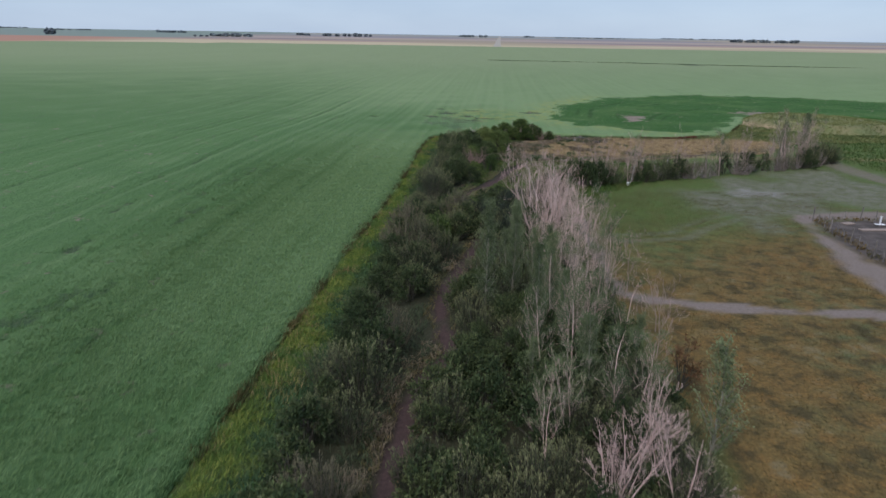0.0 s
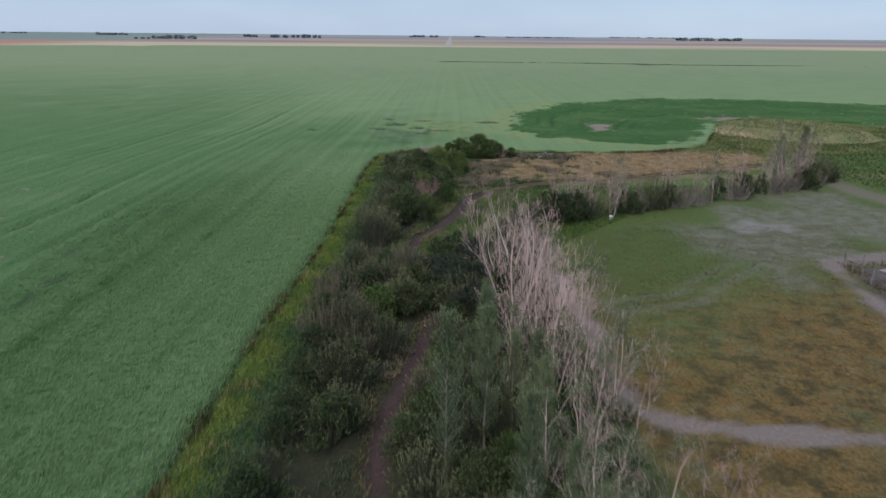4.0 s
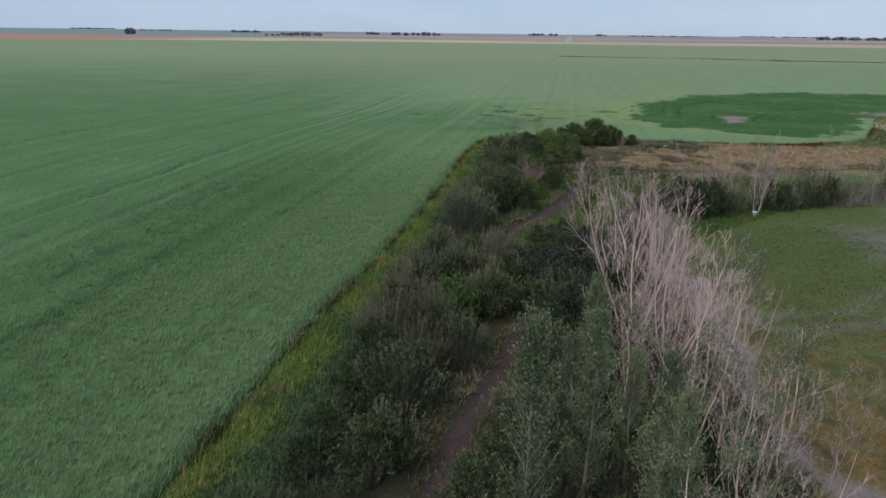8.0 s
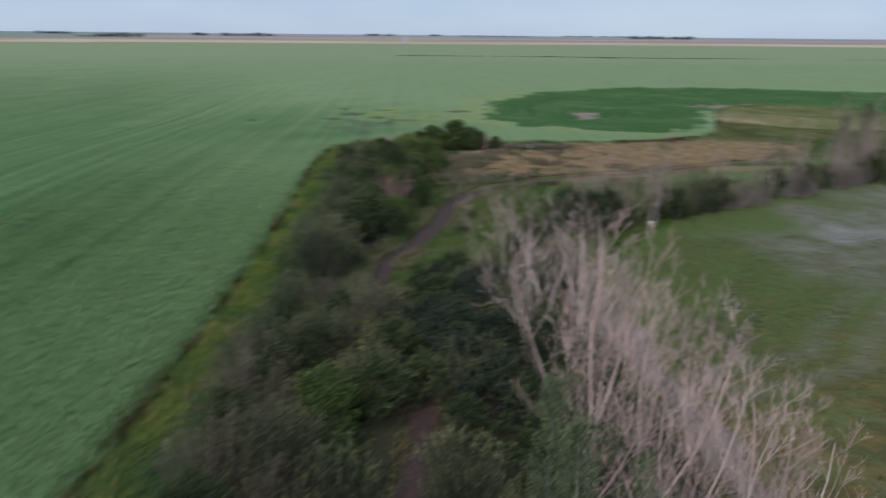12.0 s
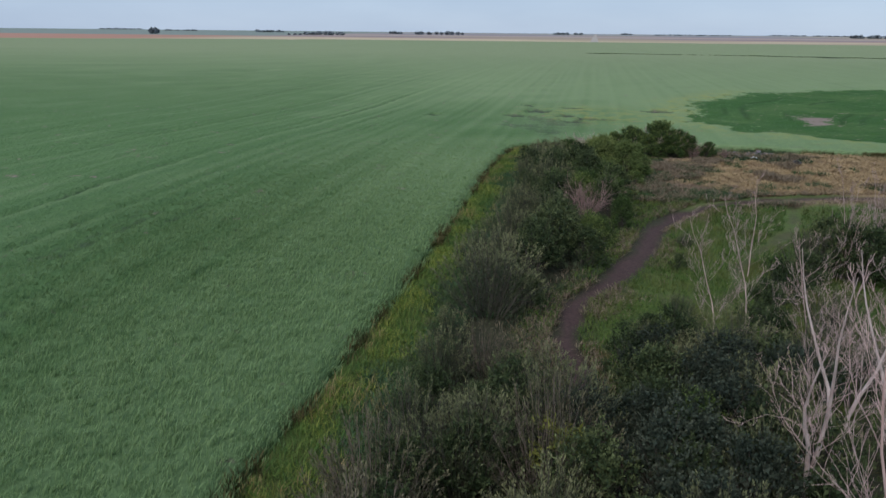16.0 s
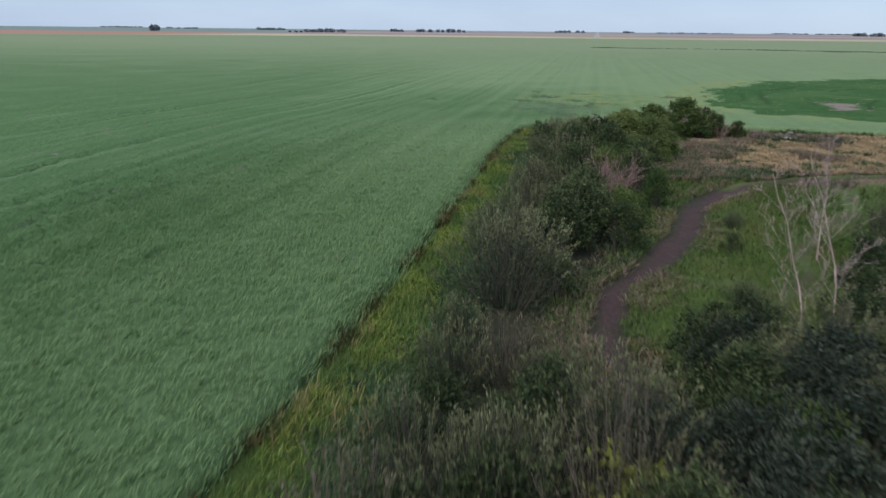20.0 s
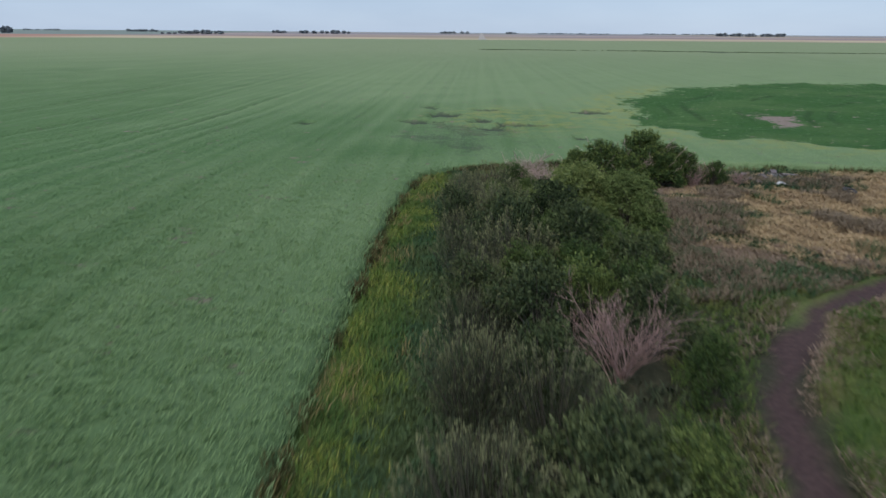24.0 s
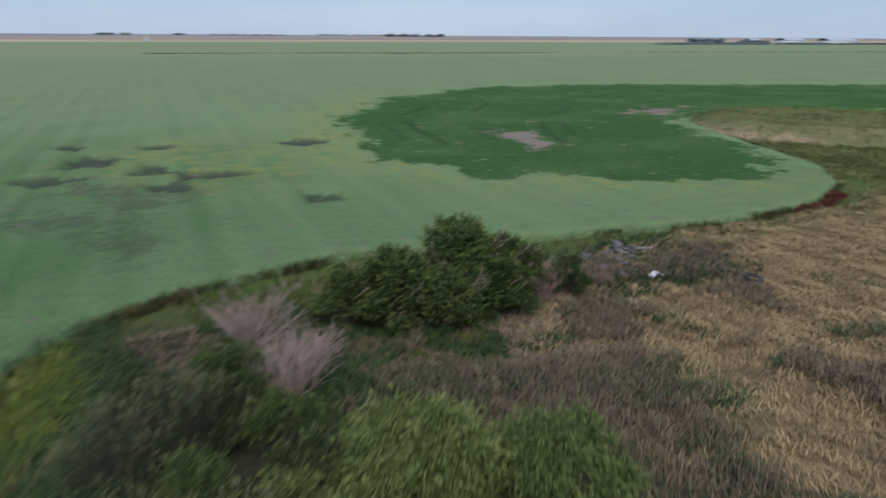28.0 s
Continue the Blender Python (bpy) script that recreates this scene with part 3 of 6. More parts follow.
def crop_material():
    m, nt, bsdf = nodes_of("crop_canopy")
    at = nt.nodes.new("ShaderNodeAttribute")
    at.attribute_name = "stand"
    s = nt.nodes.new("ShaderNodeSeparateColor")
    link(nt, at.outputs["Color"], s.inputs["Color"])
    ragged = noise_tex(nt, 0.55, 6, rough=0.7)
    rag = maths(nt, "MULTIPLY", maths(nt, "SUBTRACT", maths(nt, "ADD", ragged, maths(nt, "MULTIPLY", maths(nt, "SUBTRACT", noise_tex(nt, 2.6, 3), 0.5), 0.6)), 0.5), 2.6)
    co = nt.nodes.new("ShaderNodeTexCoord")
    sep = nt.nodes.new("ShaderNodeSeparateXYZ")
    link(nt, co.outputs["Object"], sep.inputs[0])
    u = maths(nt, "SUBTRACT", sep.outputs[0], maths(nt, "MULTIPLY", sep.outputs[1], 0.083))

    def row_noise(side, way, detail=3):
        """Noise drawn out along the seeder's rows."""
        v = nt.nodes.new("ShaderNodeCombineXYZ")
        link(nt, maths(nt, "MULTIPLY", u, side), v.inputs[0])
        link(nt, maths(nt, "MULTIPLY", sep.outputs[1], way), v.inputs[1])
        n = nt.nodes.new("ShaderNodeTexNoise")
        n.inputs["Scale"].default_value, n.inputs["Detail"].default_value = 1.0, detail
        link(nt, v.outputs[0], n.inputs["Vector"])
        return n.outputs["Fac"]

    def torn(v, k):
        return maths(nt, "ADD", maths(nt, "MULTIPLY", maths(nt, "SUBTRACT", maths(nt, "ADD", v, rag), 0.5), k), 0.5, True)

    thin, dark, bare, under = maths(nt, "MULTIPLY", s.outputs[0], torn(s.outputs[0], 3.0)), torn(s.outputs[1], 4.0), torn(s.outputs[2], 4.0), at.outputs["Alpha"]
    fine, tuft = noise_tex(nt, 9, 6, (1, 0.5, 1), -5, 0.7), noise_tex(nt, 3.1, 3, (1, 0.6, 1), 20, 0.6)
    col = ramp(nt, fine, [(0.25, (0.074, 0.136, 0.056)), (0.5, (0.112, 0.192, 0.082)), (0.8, (0.152, 0.245, 0.108))])
    col = mix(nt, ramp(nt, tuft, [(0.38, (0.55, 0.55, 0.55)), (0.56, (0, 0, 0))]), col, (0.062, 0.124, 0.054))
    col = mix(nt, ramp(nt, row_noise(1.3, 0.035), [(0.36, (0.42, 0.42, 0.42)), (0.50, (0, 0, 0))]), col, (0.060, 0.122, 0.056))
    col = mix(nt, ramp(nt, row_noise(0.10, 0.008), [(0.4, (0, 0, 0)), (0.65, (0.45, 0.45, 0.45))]), col, (0.130, 0.216, 0.090))
    ripe = nt.nodes.new("ShaderNodeAttribute")
    ripe.attribute_name = "ripe"
    col = mix(nt, maths(nt, "SUBTRACT", 0.55, maths(nt, "MULTIPLY", ripe.outputs["Fac"], 0.55)), col, (0.078, 0.150, 0.056))
    col = mix(nt, maths(nt, "MULTIPLY", ripe.outputs["Fac"], 0.6), col, (0.222, 0.300, 0.152))
    # Far grain is riper and paler; part of the paling is painted haze.
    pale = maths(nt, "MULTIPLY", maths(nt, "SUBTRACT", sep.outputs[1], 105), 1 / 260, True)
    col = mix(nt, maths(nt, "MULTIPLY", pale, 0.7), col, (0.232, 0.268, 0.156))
    weedy = nt.nodes.new("ShaderNodeAttribute")
    weedy.attribute_name = "weedy"
    col = mix(nt, maths(nt, "MULTIPLY", weedy.outputs["Fac"], ramp(nt, ragged, [(0.45, (0, 0, 0)), (0.62, (0.8, 0.8, 0.8))])), col, (0.265, 0.280, 0.085))
    # Thin stand, and the shadow of lodged hollows, both drawn as dark colour.
    col = mix(nt, maths(nt, "MULTIPLY", thin, 0.92), col, ramp(nt, fine, [(0.3, (0.030, 0.046, 0.030)), (0.7, (0.088, 0.100, 0.078))]))
    darkcol = ramp(nt, fine, [(0.3, (0.030, 0.080, 0.022)), (0.7, (0.062, 0.140, 0.040))])
    darkcol = mix(nt, ramp(nt, tuft, [(0.36, (0.5, 0.5, 0.5)), (0.52, (0, 0, 0))]), darkcol, (0.022, 0.060, 0.022))
    darkcol = mix(nt, ramp(nt, noise_tex(nt, 0.09, 4), [(0.45, (0, 0, 0)), (0.62, (0.5, 0.5, 0.5))]), darkcol, (0.090, 0.150, 0.052))
    darkcol = mix(nt, maths(nt, "MULTIPLY", s.outputs[0], maths(nt, "MULTIPLY", ragged, 1.3)), darkcol, (0.018, 0.040, 0.016))
    col = mix(nt, dark, col, darkcol)
    col = mix(nt, bare, col, ramp(nt, fine, [(0.3, (0.17, 0.135, 0.115)), (0.7, (0.30, 0.245, 0.20))]))
    # Sheet below the blades darkened in colour for the shade between stems.
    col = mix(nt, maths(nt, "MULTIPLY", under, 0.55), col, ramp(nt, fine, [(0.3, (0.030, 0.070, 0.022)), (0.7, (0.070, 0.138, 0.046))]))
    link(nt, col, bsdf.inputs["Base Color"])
    bsdf.inputs["Roughness"].default_value = 0.85
    bsdf.inputs["Specular IOR Level"].default_value = 0.03
    bump(nt, bsdf, maths(nt, "ADD", maths(nt, "MULTIPLY", fine, 0.5), tuft), 0.9, 0.22)
    return m


def build_crop():
    xs = np.array([-v for v in far_steps(53, 900, 1.22)][::-1] + steps((-52, -12, 0.34), (-12, 12, 0.3), (12, 70, 0.5), (70, 110, 0.9)) + far_steps(110.5, 900, 1.25))
    ys = np.array(steps((-60, 4, 4), (4, 20, 0.8), (20, 90, 0.5), (90, 102, 0.3), (102, 140, 0.5), (140, 185, 0.8)) + far_steps(185.5, 810, 1.16))
    gx, gy = np.meshgrid(xs, ys, indexing="xy")
    x, y = gx.ravel(), gy.ravel()
    depth = inner_depth(x, y, FIELD)
    cell = 0.5 * np.maximum(*np.meshgrid(np.gradient(xs), np.gradient(ys), indexing="xy")).ravel()
    snap = np.abs(depth) < cell
    x, y = x.copy(), y.copy()
    x[snap], y[snap] = nearest_on(x[snap], y[snap], FIELD + FIELD[:1])
    depth = np.where(snap, 0.0, depth)
    h, dk = crop_height(x, y)
    z = ground_z(x, y) + np.maximum(h - 0.12, 0.12) + 0.03 * waves(x, y, 0.9, 30)
    z = np.where(depth < 0.2, z - 0.08, z)
    n = len(x)
    st = np.zeros((n, 4), np.float32)
    for cx, cy, a, b in LODGED:
        q = ((x - cx) / a) ** 2 + ((y - cy) / b) ** 2 + 0.5 * waves(x, y, 2.5, 24)
        st[:, 0] = np.maximum(st[:, 0], smoothstep(1.25, 0.6, q))
    st[:, 0] = np.maximum(st[:, 0], 0.72 * wheel_depth(x, y))
    st[:, 0] = np.maximum(st[:, 0], 0.85 * gap_depth(x, y))
    st[:, 0] = np.maximum(st[:, 0], 0.85 * headland_rows(x, y) * dk)
    thin = smoothstep(8, 1, np.hypot(x - 2.2, (y - 114) * 0.5) + 2.0 * waves(x, y, 5, 32))
    st[:, 0] = np.maximum(st[:, 0], 0.55 * row_depth(x, y))
    st[:, 0] = np.maximum(st[:, 0], 0.62 * thin)
    st[:, 0] = np.maximum(st[:, 0], 0.9 * smoothstep(2.4, 0.9, line_dist(x, y, [(26, 391), (97, 384), (150, 368), (230, 366), (420, 330)]) + waves(x, y, 30, 33)))
    st[:, 1] = dk
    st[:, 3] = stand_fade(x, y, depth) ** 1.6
    z = z - 0.16 * st[:, 3]
    z = ground_z(x, y) + (z - ground_z(x, y)) * (0.82 + 0.18 * smoothstep(0.0, 0.5, depth))
    ripe = np.clip(ripeness(x, y, depth) + row_tone(x, y), 0, 1)
    rim = smoothstep(-9, -1, inner_depth(x, y, DARKPATCH)) * smoothstep(3, 0, inner_depth(x, y, DARKPATCH)) * smoothstep(46, 30, x)
    weedy = np.maximum(rim, 0.8 * smoothstep(11, 3, np.hypot((x - 8) / 1.1, (y - 126) / 1.6)))
    for b, k in ((BARE, 1.0), (BARE_B, 0.85)):
        st[:, 2] = np.maximum(st[:, 2], k * smoothstep(-1.4, 3.0, inner_depth(x, y, b) + 0.8 * waves(x, y, 4, 27)))
    nx, ny = len(xs), len(ys)
    i = (np.arange(ny - 1)[:, None] * nx + np.arange(nx - 1)[None, :]).ravel()
    faces = np.stack([i, i + 1, i + nx + 1, i + nx], 1)
    keep = (depth[faces] > -0.001).all(1) & (depth[faces].max(1) > 0)
    faces = faces[keep]
    used = np.unique(faces)
    back = np.full(n, -1)
    back[used] = np.arange(len(used))
    v, fc = np.stack([x, y, z], 1)[used], back[faces]
    # stems down to the ground along the open border
    e = np.concatenate([fc[:, [i, (i + 1) % 4]] for i in range(4)])
    key = np.sort(e, 1)
    _, first, count = np.unique(key[:, 0].astype(np.int64) * len(v) + key[:, 1], return_index=True, return_counts=True)
    rim = e[first[count == 1]]
    rim = rim[(v[rim][:, :, 0] > -60).all(1) & (v[rim][:, :, 0] < 150).all(1) & (v[rim][:, :, 1] > -55).all(1) & (v[rim][:, :, 1] < 160).all(1)]
    foot, inv = np.unique(rim, return_inverse=True)
    inv = inv.reshape(rim.shape) + len(v)
    low = v[foot].copy()
    low[:, 2] = ground_z(low[:, 0], low[:, 1]) - 0.02
    fc = np.concatenate([fc, np.stack([rim[:, 1], rim[:, 0], inv[:, 0], inv[:, 1]], 1)])
    st = np.concatenate([st[used], st[used][foot]])
    ripe = np.concatenate([ripe[used], ripe[used][foot]]).astype(np.float32)
    weedy = np.concatenate([weedy[used], weedy[used][foot]]).astype(np.float32)
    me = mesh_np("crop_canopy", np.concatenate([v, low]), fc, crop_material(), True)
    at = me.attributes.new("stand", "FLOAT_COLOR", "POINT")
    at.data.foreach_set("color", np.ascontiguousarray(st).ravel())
    for key, values in (("ripe", ripe), ("weedy", weedy)):
        me.attributes.new(key, "FLOAT", "POINT").data.foreach_set("value", np.ascontiguousarray(values))
    return tagged(new("crop_field", me), "wide field of green unripe grain with wheel tracks and lodged patches", "crop", kind="stuff")


def blades(name, p, length, width, lean, material, label, category, seed, per=3, wind=(0.25, 0.1), droop=0.5, tone=None):
    """Upright grass: at each place a few bent blades, each a kinked strip of two faces."""
    r = np.random.RandomState(seed)
    p = np.repeat(p, per, 0)
    n = len(p)
    p = p + np.concatenate([r.normal(0, 0.07, (n, 2)), np.zeros((n, 1))], 1)
    L = length * r.uniform(0.65, 1.2, n)
    a = r.uniform(0, 2 * np.pi, n)
    tilt = lean * r.uniform(0.2, 1.0, n)
    d = np.stack([np.cos(a) * tilt + wind[0] * r.uniform(0.4, 1.2, n), np.sin(a) * tilt + wind[1], np.ones(n)], 1)
    d /= np.linalg.norm(d, axis=1)[:, None]
    side = np.stack([-np.sin(a), np.cos(a), np.zeros(n)], 1) * (width * r.uniform(0.7, 1.3, n))[:, None] / 2
    mid = p + d * (L * 0.6)[:, None]
    d2 = d + np.stack([np.cos(a) * droop, np.sin(a) * droop, -0.3 * np.ones(n)], 1)
    tip = mid + d2 * (L * 0.42)[:, None]
    v = np.stack([p - side * 0.6, mid - side, tip, mid + side], 1).reshape(-1, 3)
    f = np.arange(n * 4).reshape(-1, 4)
    me = mesh_np(name, v, f, material)
    # Pale ears over dark feet; the shade down in the stand is painted in.
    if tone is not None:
        me.attributes.new("lit_tip", "FLOAT", "POINT").data.foreach_set("value", (np.repeat(tone, per)[:, None] * np.array([[0.0, 0.45, 1.0, 0.45]])).ravel().astype(np.float32))
    return tagged(new(name, me), label, category, kind="stuff")


def scatter(n, x0, x1, y0, y1, seed):
    r = np.random.RandomState(seed)
    return r.uniform(x0, x1, n), r.uniform(y0, y1, n), r


def crop_blades():
    pts = []
    for (x0, x1, y0, y1, n, sd) in ((-36, 0, 6, 122, 185000, 1), (0, 45, 97, 122, 26000, 3)):
        x, y, r = scatter(n, x0, x1, y0, y1, 40 + sd)
        dep = inner_depth(x, y, FIELD)
        h, dk = crop_height(x, y)
        fade = stand_fade(x, y, dep)
        ok = (dep > -0.05) & (h > 0.3) & (dk < 0.5) & (r.uniform(0, 1, n) < fade)
        x, y, h, dep = x[ok], y[ok], h[ok], dep[ok]
        pts.append(np.stack([x, y, ground_z(x, y) + np.maximum(h - 0.36, 0) * smoothstep(0.0, 0.4, dep)], 1))
        rim = dep < 0.2
        for lift in (0.1, 0.26):
            pts.append(np.stack([x[rim] + r.normal(0.05, 0.12, rim.sum()), y[rim] + r.normal(0, 0.1, rim.sum()), ground_z(x[rim], y[rim]) + lift * r.uniform(0.3, 1.1, rim.sum())], 1))
    p = np.concatenate(pts)
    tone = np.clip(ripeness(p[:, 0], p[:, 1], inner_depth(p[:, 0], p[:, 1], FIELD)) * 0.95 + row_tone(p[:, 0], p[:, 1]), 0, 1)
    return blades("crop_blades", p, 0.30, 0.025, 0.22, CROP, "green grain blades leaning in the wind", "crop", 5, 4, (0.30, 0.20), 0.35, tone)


build_crop()
crop_blades()


# ---------------------------------------------------------------- grass
def clear_of(x, y, lines, gap):
    ok = np.ones(len(x), bool)
    for l in lines:
        ok &= line_dist(x, y, l) > gap
    return ok


def off_bend(x, y):
    """Clear of the trail where it swings across the meadow, and of the low turf on its near side."""
    ty = np.interp(x, [6.9, 8.3, 10.4, 14, 19.7, 30], [72.9, 75.1, 77.6, 79.8, 81.2, 84])
    return (x < 6.9) | (y > ty + 0.45) | (y < ty - 1.2)


def verge():
    x, y, r = scatter(142000, -10.5, 3.0, -2, 100, 61)
    d = x - edge_x(y)
    ok = (d > 0.3) & (d < np.where((y < 60) | (y > 82), 2.9, 3.4) + 0.4 * waves(x, y, 4, 62)) & ~inside(x, y, FIELD)
    x, y = x[ok], y[ok]
    herb = (x - edge_x(y)) + r.normal(0, 0.4, len(d))[ok] > 1.45 + 0.35 * waves(x, y, 5, 65) + 0.25 * waves(x, y, 1.7, 66)
    blades("verge_herbs", np.stack([x, y, ground_z(x, y)], 1)[herb], 0.26, 0.026, 0.9, HERB, "dark green low herbs along the hedge", "weeds", 17, 4, (0.1, 0.1), 0.8)
    x, y = x[~herb], y[~herb]
    blades("verge_grass", np.stack([x, y, ground_z(x, y)], 1), 0.32, 0.019, 0.7, VERGE, "lush yellow-green grass beside the grain", "grass", 6, 4, (0.15, 0.1), 0.7)
    x, y, r = scatter(14000, -9.5, 3.0, 10, 100, 104)
    d = x - edge_x(y)
    ok = (d > 0.1) & (d < 2.3) & ~inside(x, y, FIELD) & (waves(x, y, 2.6, 105) + 0.7 * waves(x, y, 7, 106) > np.interp(d, [0.1, 0.8, 1.4, 2.3], [-0.1, 0.2, 0.6, 0.9]) + np.where(y > 64, 0.35, 0.0))
    x, y = x[ok], y[ok]
    blades("verge_stalks", np.stack([x, y, ground_z(x, y)], 1), 0.44, 0.018, 0.5, STALK, "tawny seeding grass stalks on the verge", "grass", 107, 5, (0.15, 0.05), 0.5)
    r = np.random.RandomState(63)
    seg = np.concatenate([[0], np.cumsum(np.hypot(np.diff([p[0] for p in EDGE[:22]]), np.diff([p[1] for p in EDGE[:22]])))])
    k = r.uniform(74, seg[-1], 7000)
    x, y = np.interp(k, seg, [p[0] for p in EDGE[:22]]), np.interp(k, seg, [p[1] for p in EDGE[:22]])
    x, y = x + r.normal(0.12, 0.14, 7000), y + r.normal(-0.05, 0.14, 7000)
    ok = r.uniform(0, 1, 7000) < 0.22 + 0.7 * waves(x, y, 2.4, 64)
    x, y = x[ok], y[ok]
    blades("edge_weeds", np.stack([x, y, ground_z(x, y)], 1), 0.45, 0.03, 0.4, DULL, "dull brown-green weeds along the grain edge", "weeds", 7, 5, (0.1, 0.0), 0.4)


def lush():
    x, y, r = scatter(38000, -2, 12, 54, 100, 66)
    ok = (x > np.where(y < 66, trail_x(y) - 1.6, np.interp(y, [66, 74, 81, 87, 92, 96], [2.6, 4.8, 5.6, 5.6, 4.2, 3.4]))) & (line_dist(x, y, TRAIL) > np.where(y > 64, 0.62, 0.42)) & clear_of(x, y, (BRANCH,), 0.2) & off_bend(x, y) & (inner_depth(x, y, WEEDS) < 0.3) & (inner_depth(x, y, STUBBLE) < 0.5) & (x < 11.5)
    x, y = x[ok], y[ok]
    blades("lush_grass", np.stack([x, y, ground_z(x, y)], 1), 0.28, 0.018, 0.7, LUSH, "green meadow grass beside the trail", "grass", 8, 4, (0.1, 0.05), 0.7)
    x, y, r = scatter(24000, -4, 10, 14, 58, 67)
    d = line_dist(x, y, TRAIL)
    ok = (d > 0.38) & (d < 0.75 + 0.4 * waves(x, y, 4, 68))
    x, y = x[ok], y[ok]
    blades("trail_side_grass", np.stack([x, y, ground_z(x, y)], 1), 0.26, 0.025, 0.8, DULL, "trodden dull grass along the trail", "grass", 9, 3, (0.1, 0.05), 0.8)
    # low turf on the near side of the bend
    x, y, r = scatter(30000, 6.5, 30, 70, 85, 84)
    ok = ~off_bend(x, y) & (line_dist(x, y, TRAIL) > 0.42)
    x, y = x[ok], y[ok]
    blades("bend_grass", np.stack([x, y, ground_z(x, y)], 1), 0.14, 0.02, 1.0, REED, "short dry grass beside the bend of the trail", "grass", 85, 4, (0.1, 0.0), 0.8)
    x, y, r = scatter(16000, 10, 30, 60, 78, 69)
    ok = clear_of(x, y, (TRAIL, BRANCH), 0.4) & (x < 12 + (y - 60) * 1.0)
    x, y = x[ok], y[ok]
    blades("meadow_grass", np.stack([x, y, ground_z(x, y)], 1), 0.28, 0.026, 0.7, LUSH, "green meadow grass by the windbreak", "grass", 14, 3, (0.1, 0.05), 0.7)


def straw():
    x, y, r = scatter(50000, 6, 50, 78, 102, 70)
    dep = inner_depth(x, y, STUBBLE) + 1.2 * waves(x, y, 5, 5)
    ok = (dep > -1.5) & clear_of(x, y, (TRAIL,), 0.7) & off_bend(x, y) & (r.uniform(0, 1, len(x)) < np.clip(1.6 - (x - 10) / 30, 0.3, 1)) & ~inside(x, y, FIELD)
    x, y = x[ok], y[ok]
    blades("straw_grass", np.stack([x, y, ground_z(x, y)], 1), 0.25, 0.034, 1.3, STRAW, "matted straw-coloured dry grass", "grass", 10, 4, (-0.3, -0.1), 0.9)
    x, y, r = scatter(34000, 5.5, 24, 78, 97, 74)
    past = x - np.interp(y, [80, 82, 84.2, 87, 88.8, 91.6, 93.5, 96], [9.4, 9.0, 9.6, 10.9, 12.2, 15.5, 18, 22])
    ok = (waves(x, y, 4.5, 75) + 0.5 * waves(x, y, 1.6, 76) > np.interp(past, [-6, -3, -1, 0.5, 3], [0.3, -0.4, -0.6, 0.1, 0.95])) & clear_of(x, y, (TRAIL,), 0.6) & off_bend(x, y)
    x, y = x[ok], y[ok]
    blades("dry_weeds", np.stack([x, y, ground_z(x, y)], 1), 0.42, 0.02, 0.8, REED, "pinkish-brown dead weeds and reeds", "weeds", 15, 4, (0.1, 0.0), 0.5)
    x, y, r = scatter(12000, 5.5, 24, 78, 98, 77)
    ok = (waves(x, y, 3.5, 78) + 0.5 * waves(x, y, 1.3, 79) > np.interp(x + 1.2 * (y - 84) * (y < 84), [4, 6, 8, 10, 15, 24], [-0.9, -0.6, -0.1, 0.35, 0.85, 1.0])) & clear_of(x, y, (TRAIL,), 0.6) & off_bend(x, y)
    x, y = x[ok], y[ok]
    blades("green_weeds", np.stack([x, y, ground_z(x, y)], 1), 0.42, 0.022, 0.6, HERB, "dark green weeds among dry grass", "weeds", 16, 4, (0.1, 0.0), 0.6)
    x, y, r = scatter(36000, 1.5, 18, 79, 97.5, 86)
    ok = ((inner_depth(x, y, WEEDS) > -1.2) | (y > 91.5)) & (inner_depth(x, y, STUBBLE) < 0.3) & clear_of(x, y, (TRAIL,), 0.6) & off_bend(x, y) & ~inside(x, y, FIELD)
    x, y = x[ok], y[ok]
    green = waves(x, y, 3.0, 87) + 0.4 * waves(x, y, 1.1, 88) > np.where(y > 91.5, 0.0, 0.35)
    blades("low_weeds", np.stack([x, y, ground_z(x, y)], 1)[green], 0.2, 0.024, 0.8, HERB, "low green weeds in the meadow corner", "weeds", 89, 4, (0.1, 0.0), 0.8)
    blades("low_dry_grass", np.stack([x, y, ground_z(x, y)], 1)[~green], 0.2, 0.022, 0.9, REED, "low brown dead grass in the meadow corner", "grass", 90, 4, (0.1, 0.0), 0.8)
    # fringe of green and dry growth between the straw and the grain
    x, y, r = scatter(16000, -1, 60, 92, 125, 71)
    ok = ~inside(x, y, FIELD) & (inner_depth(x, y, STUBBLE) < 0.3) & (line_dist(x, y, EDGE) < 6)
    x, y = x[ok], y[ok]
    east = x > 36 + 1.5 * waves(x, y, 6, 80)
    blades("fringe_olive", np.stack([x, y, ground_z(x, y)], 1)[east], 0.34, 0.04, 0.6, OLIVE, "yellowish olive grass along the grain edge", "grass", 13, 4, (0.1, 0.1), 0.6)
    x, y = x[~east], y[~east]
    blades("fringe_grass", np.stack([x, y, ground_z(x, y)], 1), 0.34, 0.028, 0.6, DULL, "mixed dull grass along the field corner", "grass", 11, 4, (0.1, 0.1), 0.6)


